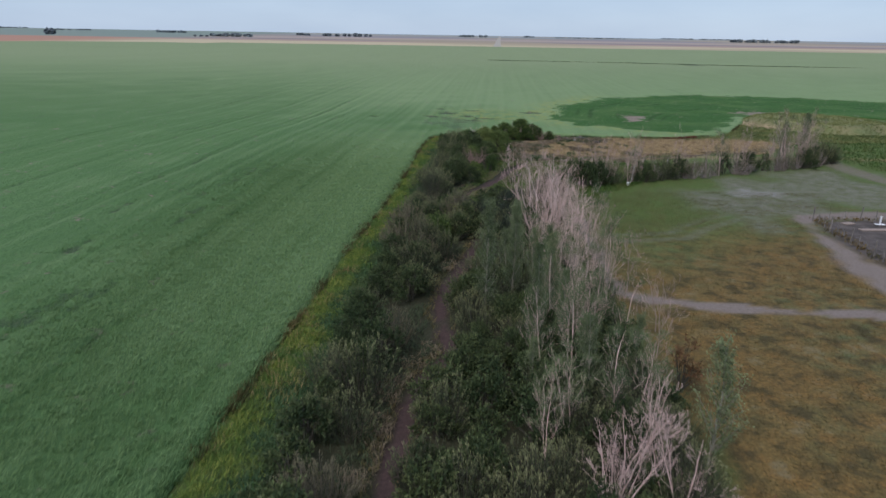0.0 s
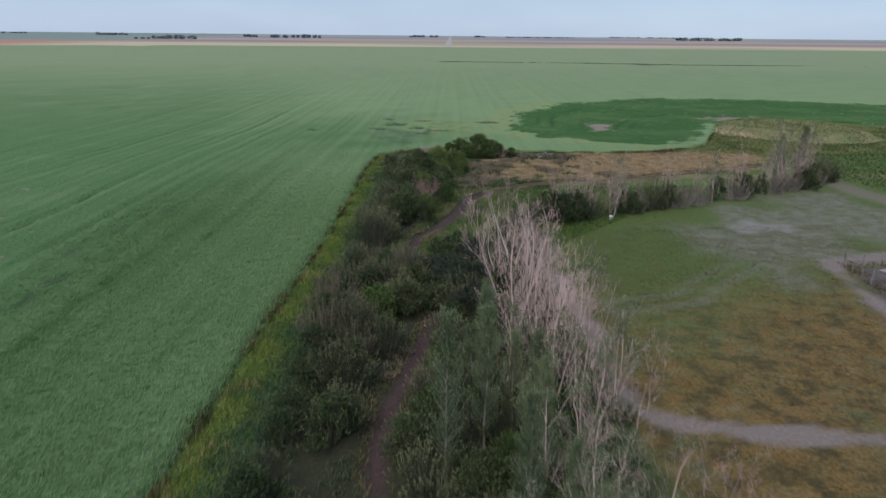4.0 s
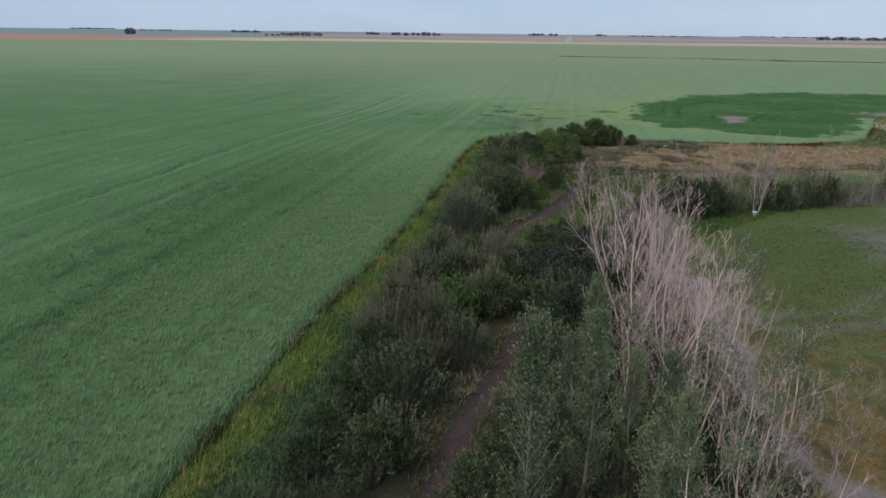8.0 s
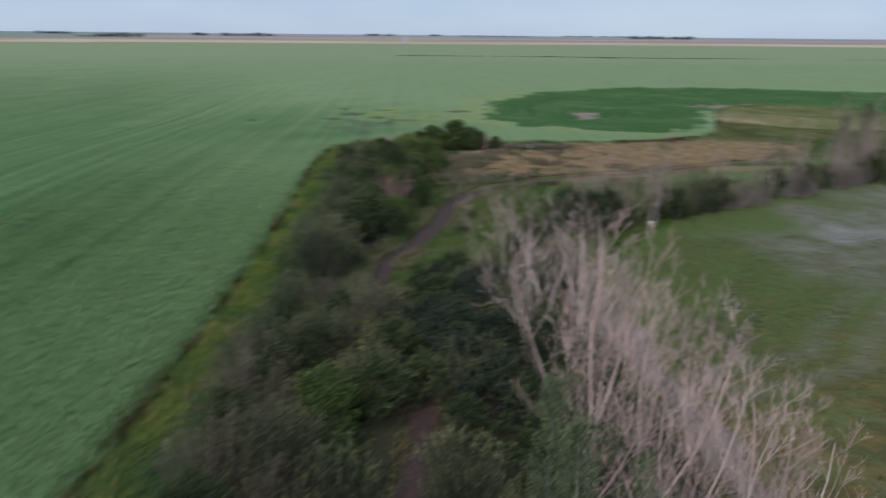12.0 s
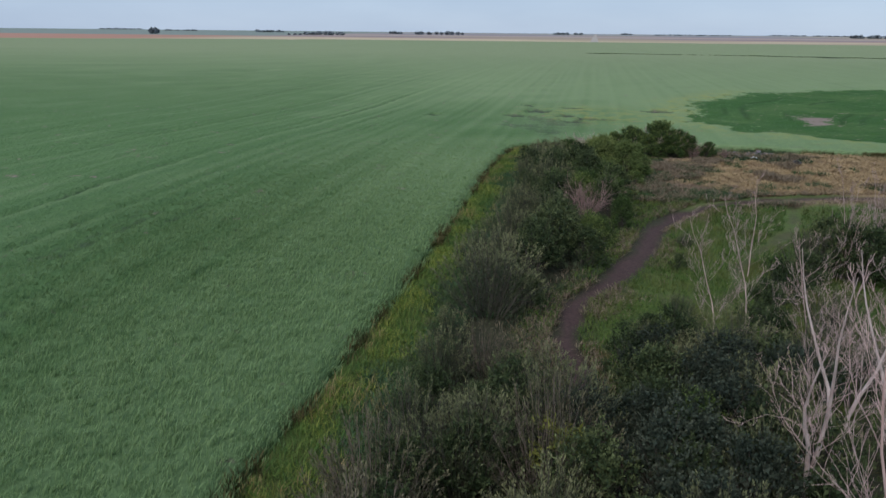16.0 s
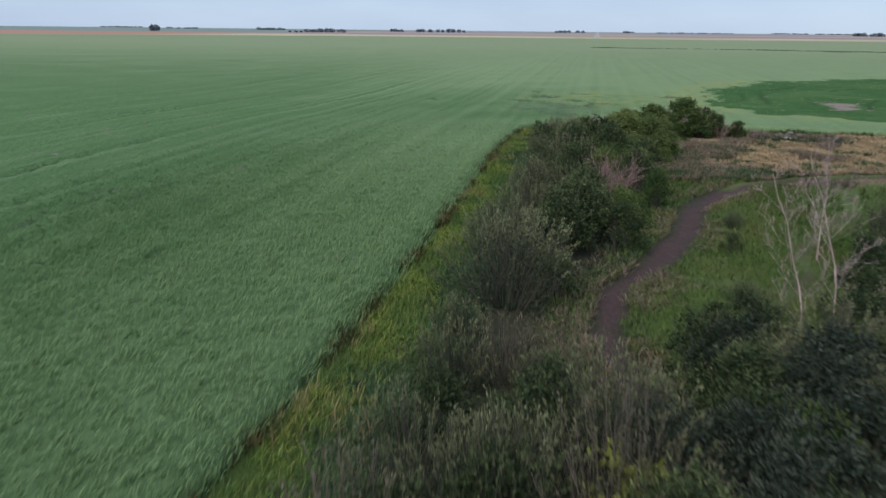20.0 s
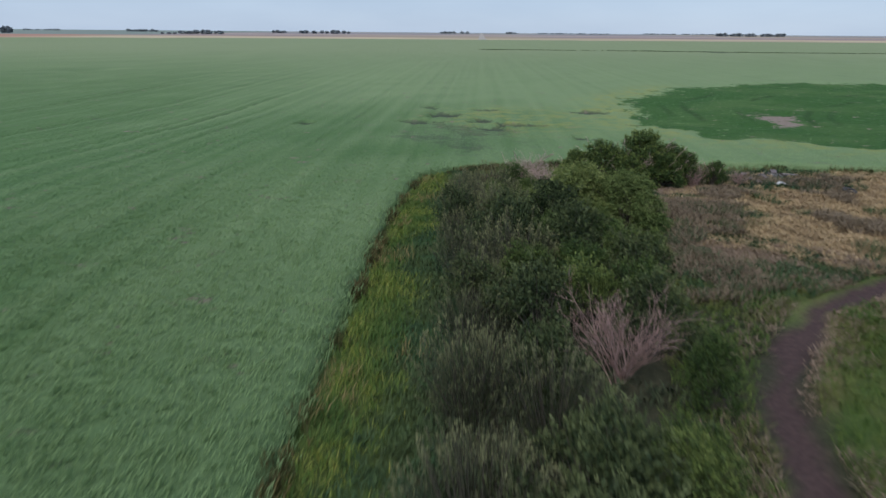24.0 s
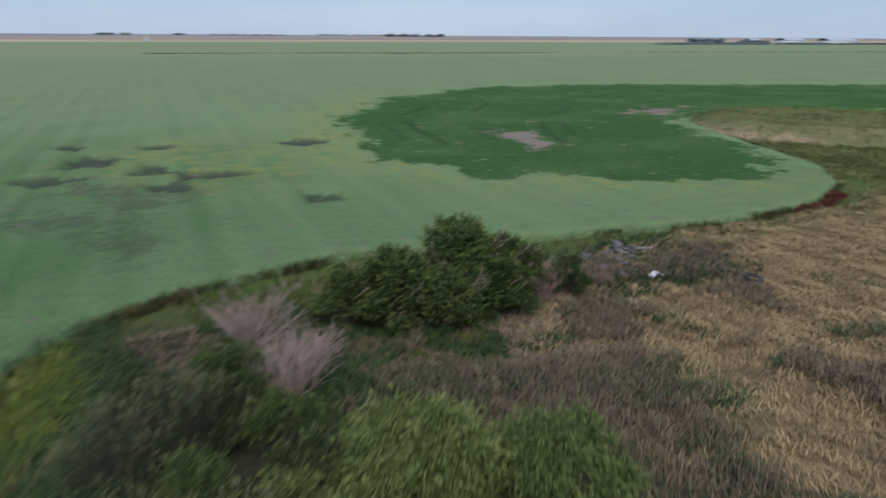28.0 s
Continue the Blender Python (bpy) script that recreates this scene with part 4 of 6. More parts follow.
def lawn():
    x, y, r = scatter(120000, 8.2, 34, 8, 64, 72)
    ok = clear_of(x, y, (GRAVEL,), 0.9) & ~inside(x, y, YARD) & ~inside(x, y, CORRAL) & (r.uniform(0, 1, len(x)) < 0.65 + 0.4 * waves(x, y, 3, 73))
    x, y = x[ok], y[ok]
    blades("lawn_tufts", np.stack([x, y, ground_z(x, y)], 1), 0.08, 0.028, 1.7, OCHRE, "short parched grass with ochre patches", "grass", 12, 1, (0.1, 0.0), 0.9)


verge()
lush()
straw()
lawn()


def green_lawn():
    x, y, r = scatter(120000, 10, 46, 44, 80, 110)
    ok = clear_of(x, y, (GRAVEL,), 0.9) & ~inside(x, y, YARD) & ~inside(x, y, CORRAL) & (y < 66 + (x - 14) * 0.48) & (y > 47 + np.clip((x - 14) * 0.8, 0, 9) + 3 * waves(x, y, 12, 111))
    ok &= r.uniform(0, 1, len(x)) < np.interp(x, [17, 25], [1, 0.3])
    x, y = x[ok], y[ok]
    blades("green_lawn", np.stack([x, y, ground_z(x, y)], 1), 0.08, 0.035, 1.8, LAWNGREEN, "mown green grass with bare and dry spots", "grass", 112, 1, (0.1, 0.0), 0.8)


green_lawn()


def trail_fringe():
    r = np.random.RandomState(114)
    seg = np.concatenate([[0], np.cumsum(np.hypot(np.diff([p[0] for p in TRAIL]), np.diff([p[1] for p in TRAIL])))])
    k = seg[-1] * r.uniform(0, 1, 16000) ** 0.75
    x, y = np.interp(k, seg, [p[0] for p in TRAIL]) + r.normal(0, 0.8, 16000), np.interp(k, seg, [p[1] for p in TRAIL]) + r.normal(0, 0.8, 16000)
    d = line_dist(x, y, TRAIL)
    ok = (d > np.where(y > 64, 0.62, 0.36)) & (d < np.where(y > 60, 2.0, 1.2)) & (waves(x, y, 4, 115) > np.where(y > 55, -0.35, 0.35)) & off_bend(x, y)
    x, y = x[ok], y[ok]
    wx, wy = r.uniform(-4.2, -1.2, 2400), r.uniform(20.5, 31, 2400)
    ok = (np.abs(wx - trail_x(wy) + 1.05) < 0.55) & (waves(wx, wy, 2.2, 113) > 0.0)
    bx, by = r.normal(0.75, 0.45, 500), r.normal(57.8, 1.1, 500)
    clear = line_dist(bx, by, TRAIL) > 0.36
    x, y = np.concatenate([x, wx[ok], bx[clear]]), np.concatenate([y, wy[ok], by[clear]])
    blades("trail_fringe", np.stack([x, y, ground_z(x, y)], 1), 0.28, 0.022, 1.0, REED, "dry brown grass fringing the trail", "grass", 116, 4, (0.0, 0.0), 0.9)


trail_fringe()


def understorey():
    x, y, r = scatter(26000, -7, 7, 12, 97, 117)
    ok = (x > edge_x(y) + 2.5) & (x < np.where(y < 66, trail_x(y) - 0.7, np.interp(y, [66, 74, 81, 87, 92, 96], [3.4, 5.6, 6.4, 6.4, 5.0, 4.0]))) & (waves(x, y, 3, 118) > -0.5)
    x, y = x[ok], y[ok]
    blades("understorey_weeds", np.stack([x, y, ground_z(x, y)], 1), 0.34, 0.03, 0.8, WILLOW, "dark weeds growing between the hedge shrubs", "weeds", 119, 4, (0.0, 0.0), 0.8)


understorey()


# ---------------------------------------------------------------- plants
def unit(v):
    return v / np.maximum(np.linalg.norm(v, axis=-1, keepdims=True), 1e-9)


def tube(pts, r0, r1, sides=4):
    """A tapered, bending stem through pts."""
    pts = np.asarray(pts, float)
    n = len(pts)
    d = unit(np.gradient(pts, axis=0))
    a = unit(np.cross(d, np.array([0.31, 0.87, 0.12])))
    b = np.cross(d, a)
    rad = np.linspace(r0, r1, n)
    ang = np.arange(sides) * 2 * np.pi / sides
    v = (pts[:, None] + rad[:, None, None] * (np.cos(ang)[None, :, None] * a[:, None] + np.sin(ang)[None, :, None] * b[:, None])).reshape(-1, 3)
    i, j = np.meshgrid(np.arange(n - 1), np.arange(sides), indexing="ij")
    k = (j + 1) % sides
    f = np.stack([i * sides + j, i * sides + k, (i + 1) * sides + k, (i + 1) * sides + j], -1).reshape(-1, 4)
    return v, f


def tubes_mesh(name, tubes, material):
    vs, fs, o = [], [], 0
    for v, f in tubes:
        vs.append(v)
        fs.append(f + o)
        o += len(v)
    return mesh_np(name, np.concatenate(vs), np.concatenate(fs), material, True)


def leaf_mesh(name, c, d, L, W, r, material, lit_tip=None, fold=0.25):
    """Leaves: diamond blades folded along the middle, at c, pointing along d."""
    n = len(c)
    d = unit(d)
    s = unit(np.cross(d, r.normal(0, 1, (n, 3))))
    up = np.cross(s, d)
    L, W = (L * r.uniform(0.7, 1.25, n))[:, None], (W * r.uniform(0.7, 1.25, n))[:, None]
    v = np.stack([c, c + d * L * 0.45 + s * W / 2 + up * W * fold, c + d * L, c + d * L * 0.45 - s * W / 2 + up * W * fold], 1)
    me = mesh_np(name, v.reshape(-1, 3), np.arange(n * 4).reshape(-1, 4), material)
    if lit_tip is not None:
        at = me.attributes.new("lit_tip", "FLOAT", "POINT")
        at.data.foreach_set("value", np.repeat(np.clip(lit_tip, 0, 1), 4).astype(np.float32))
    return me


def thing(name, label, category, group):
    return tagged(new(name), label, category, group)


def shoot_shrub(seed, leaf, label, height=2.35, spread=1.2, shoots=104, per=46, bare=0.0, twig=None, L=0.092, W=0.026):
    """Willow-like: many upright wands from the base, leafy like bottle brushes towards the tips."""
    r = np.random.RandomState(seed)
    root = thing("willow_shrub", label, "shrub", "shelterbelt shrubs")
    tubes, c, d, lit_tip = [], [], [], []
    lumps = r.uniform(0, 6.283, 3)
    for _ in range(shoots):
        a, out = r.uniform(0, 6.283), np.sqrt(r.uniform(0, 1))
        lump = 1 + 0.13 * np.sin(2 * a + lumps[0]) + 0.10 * np.sin(3 * a + lumps[1]) * out
        h = height * r.uniform(0.82, 1.06) * (1 - 0.50 * out ** 2.2) * lump
        base = np.array([np.cos(a), np.sin(a), 0]) * out * 0.45 * spread
        o = np.array([np.cos(a), np.sin(a), 0])
        t = np.linspace(0, 1, 4)[:, None]
        pts = base + o * (spread * 0.85 * out * (t ** 0.7)) + np.array([0, 0, 1]) * h * t + r.normal(0, 0.05, (4, 3)) * t
        tubes.append(tube(pts[::3] if bare == 0 else pts, 0.012, 0.004, 3))
        if r.uniform() < bare:
            k = r.uniform(0.4, 1.0, 12)
            for w in np.stack([np.interp(k, t[:, 0], pts[:, i]) for i in range(3)], 1):
                tubes.append(tube(np.array([w, w + (np.array([0, 0, 0.2]) + r.normal(0, 0.06, 3))]), 0.005, 0.003, 3))
            continue
        k = 1 - 0.84 * r.uniform(0, 1, per) ** 1.35
        q = np.stack([np.interp(k, t[:, 0], pts[:, i]) for i in range(3)], 1)
        along = unit(pts[-1] - pts[-3])
        c.append(q + r.normal(0, 0.035, (per, 3)) * (1.7 - k)[:, None])
        d.append(along * (0.5 + 0.9 * k)[:, None] + r.normal(0, 0.38, (per, 3)) + o * 0.15)
        lit_tip.append((k - 0.70) / 0.30 * r.uniform(0.4, 1.0, per))
    part("woody_frame", tubes_mesh("woody_frame", tubes, twig or BARK), root)
    part("crown", leaf_mesh("crown", np.concatenate(c), np.concatenate(d), L, W, r, leaf, np.concatenate(lit_tip)), root)
    return root


def fan_bush(seed, label, height=2.0, wands=30, material=None):
    """A leafless bush: crooked stems that fan out from one foot, with a mist of fine side twigs."""
    r = np.random.RandomState(seed)
    root = thing("bare_bush", label, "shrub", "shelterbelt shrubs")
    for b in range(6):
        got = []
        for _ in range(wands // 6):
            a, out = b * 1.047 + r.uniform(-0.7, 0.7), r.uniform(0.1, 1.0)
            twigs(r, r.normal(0, 0.08, 3) * (1, 1, 0), (np.cos(a) * out, np.sin(a) * out, 1), height * r.uniform(0.55, 1.05), 0.013, 2, got, 0.1, (5, 8))
        part("spray", tubes_mesh("spray", got, material or GREYTWIG), root)
    return root


def clump_shrub(seed, leaf, label, height=2.3, radius=1.25, lobes=9, per=520, name="broadleaf_shrub", L=0.080, W=0.034, group="shelterbelt shrubs", size=0.62, stem=0.03, dead=0, spray=0.26, rise=0.5):
    """Rounded shrub or small tree: limbs that end in leafy lobes of uneven size, with gaps between them."""
    r = np.random.RandomState(seed)
    root = thing(name, label, "shrub" if height < 3.2 else "tree", group)
    tubes, c, d, lit_tip, big = [], [], [], [], []
    turn = r.uniform(0, 6.283)
    for i in range(lobes):
        a = turn + i * 2.4 + r.uniform(-0.4, 0.4)
        lift = (i + 0.5) / lobes
        out = radius * (0.95 - 0.75 * lift) * r.uniform(0.7, 1.15)
        lr = size * r.uniform(0.65, 1.2)
        p = np.array([np.cos(a) * out, np.sin(a) * out, max(lr * 0.7, (0.22 + 0.66 * lift * r.uniform(0.8, 1.1)) * height)])
        p[2] = min(p[2], height - lr * 0.6)
        o = unit(np.array([p[0], p[1], 0.5 * p[2]]))
        for _ in range(3):
            t = np.linspace(0, 1, 5)[:, None]
            q = p + r.normal(0, lr * 0.4, 3)
            pts = np.array([np.cos(a), np.sin(a), 0]) * 0.10 * radius + (q - np.array([np.cos(a), np.sin(a), 0]) * 0.10 * radius) * np.concatenate([t ** 1.5, t ** 1.5, t ** 0.85], 1)
            tubes.append(tube(pts, stem * r.uniform(0.6, 1), stem * 0.2, 4))
        n = int(per * (lr / size) ** 2)
        m = n // 4
        c.append(p + unit(r.normal(0, 1, (m, 3))) * (lr * r.uniform(0.25, 0.72, (m, 1))))
        d.append(r.normal(0, 1, (m, 3)))
        lit_tip.append(np.zeros(m))
        big.append(np.full(m, 1.75))
        big.append(np.ones(n))
        # sprays: leaves gathered at the tips of many short twigs on the lobe
        k = max(8, n // 15)
        tip = unit(r.normal(0, 1, (k, 3)) + np.array([0, 0, 0.45])) * (lr * r.uniform(0.55, 1.15, (k, 1))) * np.array([1, 1, 0.85])
        which = r.randint(0, k, n)
        way = unit(unit(tip) + o * 0.3 + np.array([0, 0, rise]) + r.normal(0, 0.15, (k, 3)))[which]
        back = r.uniform(0, 1, n)[:, None]
        c.append(p + tip[which] - way * back * spray + r.normal(0, 0.018 + 0.035 * spray, (n, 3)))
        lit_tip.append((0.95 - 1.15 * back[:, 0]) * np.clip(np.linalg.norm(tip[which], axis=1) / lr * 1.6 - 0.65, 0, 1) * r.uniform(0.5, 1.0, n))
        d.append(way + r.normal(0, 0.42, (n, 3)))
    part("woody_frame", tubes_mesh("woody_frame", tubes, BARK), root)
    big = np.concatenate(big)
    part("crown", leaf_mesh("crown", np.concatenate(c), np.concatenate(d), L * big, W * big, r, leaf, np.concatenate(lit_tip)), root)
    if dead:
        for _ in range(dead):
            got = []
            a = r.uniform(0, 6.283)
            twigs(r, (np.cos(a) * radius * 0.5, np.sin(a) * radius * 0.5, height * r.uniform(0.35, 0.7)), (np.cos(a), np.sin(a), 0.8), height * 0.3, 0.012, 2, got, 0.3, (4, 6))
            part("dead_bough", tubes_mesh("dead_bough", got, PINKTWIG), root, "bare grey dead twigs")
    return root


def twigs(r, start, dirn, length, rad, depth, tubes, up=0.25, side_count=(4, 7), crook=0.10):
    """A limb with ever finer side twigs."""
    n = 4 if depth > 1 else 3 if depth else 2
    pts = [np.array(start)]
    dd = unit(np.array(dirn))
    for _ in range(n):
        dd = unit(dd + r.normal(0, crook, 3) + np.array([0, 0, up * 0.25]))
        pts.append(pts[-1] + dd * length / n)
    pts = np.array(pts)
    tubes.append(tube(pts, rad, max(rad * 0.3, 0.0022), 3))
    if depth == 0:
        return
    for _ in range(r.randint(*side_count)):
        k = r.uniform(0.25, 0.97)
        p = np.array([np.interp(k, np.linspace(0, 1, n + 1), pts[:, i]) for i in range(3)])
        o = unit(np.cross(dd, r.normal(0, 1, 3)))
        twigs(r, p, unit(dd * 0.9 + o * r.uniform(0.45, 0.9) + np.array([0, 0, 0.2])), length * r.uniform(0.3, 0.55) * (1.2 - 0.6 * k), max(rad * 0.5, 0.0034), depth - 1, tubes, up, (3, 6), crook)


def dead_tree(seed, height, label, trunks=2, leaf=None, leaves=0, material=None, name="dead_tree", spread=0.14, boughs=13, thick=1.0, fan=0.50, crook=0.14, rise=(0.7, 2.0), fine=(5, 8), low=0.10, limb=None):
    """A bare tree: each trunk a part, each bough with its fine twigs a part under its trunk."""
    r = np.random.RandomState(seed)
    root = thing(name, label, "tree", "shelterbelt trees")
    material = material or DEADBARK
    tips = []
    for k in range(trunks):
        a = r.uniform(0, 6.283)
        lean = np.array([np.cos(a) * spread, np.sin(a) * spread, 1])
        h = height * (1 if k == 0 else r.uniform(0.65, 0.95))
        n = 8
        dd, p = unit(lean), np.array([np.cos(a) * 0.12 * k, np.sin(a) * 0.12 * k, 0.0])
        pts = [p]
        for _ in range(n):
            dd = unit(dd + r.normal(0, 0.6 * crook, 3) + np.array([0, 0, 0.08]))
            pts.append(pts[-1] + dd * h / n)
        pts = np.array(pts)
        trunk = part("trunk", tubes_mesh("trunk", [tube(pts, (0.020 + 0.0052 * height) * thick, 0.006, 6)], material), root)
        for i in range(boughs):
            s = low + (0.95 - low) * ((i + r.uniform(0, 1)) / boughs) ** 1.2
            q = np.array([np.interp(s, np.linspace(0, 1, n + 1), pts[:, j]) for j in range(3)])
            b = i * 2.4 + r.uniform(-0.5, 0.5)
            got = []
            twigs(r, q, (np.cos(b), np.sin(b), r.uniform(*rise)), h * (0.15 + fan * (1 - s)) * r.uniform(0.7, 1.15), 0.0105 * min(thick, 0.8) * (1.2 - s * 0.7), 2, got, 0.6, fine, crook)
            part("bough", tubes_mesh("bough", got, limb or material), trunk)
            tips += [v[-1] for v, f in got]
    if leaves:
        tips = np.array(tips)
        c = tips[r.randint(0, len(tips), leaves)] + r.normal(0, 0.09, (leaves, 3))
        part("crown", leaf_mesh("crown", c, r.normal(0, 0.6, (leaves, 3)) + np.array([0, 0, 0.5]), 0.06, 0.038, r, leaf), root)
    return root


def poplar(seed, height, label, leaves_per=84, radius=0.85, leaf=None):
    r = np.random.RandomState(seed)
    root = thing("poplar", label, "tree", "shelterbelt trees")
    t = np.linspace(0, 1, 8)[:, None]
    trunk = np.array([0, 0, 1]) * height * t + np.cumsum(r.normal(0, 0.025, (8, 3)), 0) * np.array([1, 1, 0])
    trunk[0] = 0
    tubes, c, d, lit_tip = [], [], [], []
    for k in np.linspace(0.12, 0.97, int(height * 15)):
        a = r.uniform(0, 6.283)
        p = np.array([np.interp(k, t[:, 0], trunk[:, i]) for i in range(3)])
        ln = radius * (1.25 - k) * (0.55 + 0.6 * min(1, k / 0.3)) * r.uniform(0.7, 1.25)
        o = np.array([np.cos(a), np.sin(a), 1.15])
        s = np.linspace(0, 1, 4)[:, None]
        pts = p + unit(o) * ln * s + np.array([0, 0, 0.25]) * ln * s * s
        tubes.append(tube(pts, 0.016 * (1.2 - k), 0.004, 3))
        u = r.uniform(0.2, 1.05, leaves_per)[:, None]
        c.append(p + unit(o) * ln * u + np.array([0, 0, 0.25]) * ln * u * u + r.normal(0, 0.06, (leaves_per, 3)))
        d.append(r.normal(0, 0.6, (leaves_per, 3)) + unit(o) * 0.8 + np.array([0, 0, 0.4]))
        lit_tip.append((u[:, 0] - 0.55) * r.uniform(0.4, 1.6, leaves_per))
    part("trunk", tubes_mesh("trunk", [tube(trunk, 0.035 + 0.004 * height, 0.008, 6)], PALEBARK), root)
    part("twigwork", tubes_mesh("twigwork", tubes, PALEBARK), root)
    part("crown", leaf_mesh("crown", np.concatenate(c), np.concatenate(d), 0.058, 0.036, r, leaf or POPLAR, np.concatenate(lit_tip)), root)
    return root


HOME = {}


def put(kind, x, y, size=1.0, turn=None, wide=1.0):
    """Sets a plant of a kind on the ground: the first one is moved there, the rest are copies."""
    made, used, k = HOME[kind]
    root = made[k % len(made)]
    m = pose(x, y, float(ground_z(x, y)) - 0.02, 0, 0, random.uniform(0, 360) if turn is None else turn) @ Matrix.Diagonal((size * wide, size * wide, size, 1))
    HOME[kind][2] += 1
    if k < len(made):
        root.matrix_basis = m
        return root
    keep = root.scale.copy()
    root.scale = (1, 1, 1)
    got = copy_thing(root, m)
    root.scale = keep
    return got


def kind_of(key, roots):
    HOME[key] = [roots, 0, 0]


kind_of("willow", [shoot_shrub(100 + i, WILLOW, "grey-green willow shrub with upright leafy wands") for i in range(4)])
kind_of("brownwillow", [shoot_shrub(110 + i, TAWNY, "brownish half-bare willow shrub with upright wands", bare=0.10, twig=BROWNTWIG, per=42) for i in range(3)])
kind_of("broad", [clump_shrub(120 + i, BROAD, "dark green rounded broadleaf shrub") for i in range(4)])
kind_of("dusky", [clump_shrub(125 + i, DUSKY, "dusky dark-leaved rounded shrub beside the trail") for i in range(2)])
kind_of("bright", [clump_shrub(130 + i, BRIGHT, "fresh green rounded broadleaf shrub", 1.9, 1.15, 10, 640, L=0.076, W=0.022, size=0.52) for i in range(3)])
kind_of("maple", [clump_shrub(140 + i, MAPLE, "dense dark green bushy maple at the field corner", 3.3, 2.0, 30, 430, "maple_tree", 0.088, 0.046, "field corner trees", 0.58, 0.06, 11 - 4 * i) for i in range(2)])
kind_of("poplar", [poplar(150 + i, 5.4, "half-grown poplar with pale trunk and sparse grey-green leaves") for i in range(3)])
kind_of("smallpoplar", [poplar(155 + i, 3.6, "small poplar with sparse grey-green leaves", 80, 0.95) for i in range(2)])
kind_of("dead", [dead_tree(160 + i, 5.6, "dead leafless tree with pale pinkish-grey branches", 1, boughs=16, fan=0.36, thick=0.8, crook=0.16, rise=(0.6, 1.6), low=0.14) for i in range(4)])
kind_of("whitedead", [dead_tree(220 + i, 5.6, "dead leafless tree with whitish peeling trunk and branches", 2, boughs=10, fan=0.36, thick=1.3, spread=0.24, material=WHITEBARK, crook=0.20, rise=(0.3, 1.2), fine=(4, 7), low=0.28, limb=PINKTWIG) for i in range(2)])
kind_of("halfdead", [dead_tree(170 + i, 4.6, "dying tree with bare pale twigs and few green leaves", 2, POPLAR, 3000, boughs=9) for i in range(3)])
kind_of("slim", [dead_tree(176 + i, 4.7, "slender dead poplar with bare grey-white branches", 1, spread=0.08, boughs=15, thick=0.55, fan=0.30, material=PINKTWIG, crook=0.2, rise=(0.3, 1.2)) for i in range(2)])
kind_of("snag", [dead_tree(180 + i, 3.4, "small dead tree with pale bare twigs", 4, spread=0.24, boughs=6, thick=0.6, fan=0.40, crook=0.18, rise=(0.5, 1.4)) for i in range(2)])
kind_of("greybush", [fan_bush(190 + i, "leafless bush of fine dense pinkish-brown twigs", material=ROSYTWIG) for i in range(2)])
kind_of("palebush", [fan_bush(193, "bare bush of pale pinkish-white twigs at the field corner", 1.9, 36, PINKTWIG)])
kind_of("dome", [clump_shrub(145, DOME, "broad bright green dome-shaped bush with drooping leaves", 2.75, 1.9, 30, 900, "dome_bush", 0.092, 0.022, size=0.56, spray=0.40, rise=-0.75)])
kind_of("plainwillow", [shoot_shrub(200 + i, WILLOW, "grey-green willow shrub with upright leafy wands", shoots=80, per=32, L=0.12, W=0.034) for i in range(2)])
kind_of("palewillow", [shoot_shrub(203, TAWNY, "brownish half-bare willow shrub with upright wands", shoots=70, per=24, bare=0.2, twig=GREYTWIG, L=0.13, W=0.034)])
kind_of("plainbroad", [clump_shrub(205 + i, BROAD, "dark green rounded broadleaf shrub", per=300, L=0.11, W=0.045) for i in range(2)])
kind_of("greysnag", [dead_tree(210 + i, 3.2, "dead pale grey sapling with fine bare twigs", 2, spread=0.16, boughs=9, thick=0.5, fan=0.30, material=PINKTWIG, rise=(0.4, 1.3)) for i in range(3)])
kind_of("rust", [clump_shrub(195, RUSTY, "withered shrub with rust-brown leaves", 2.2, 0.7, 6, 230, "withered_shrub", size=0.45)])
kind_of("yellow", [clump_shrub(196, YELLOW, "small shrub with yellowing leaves", 1.2, 0.5, 5, 130, "yellow_shrub", size=0.32)])


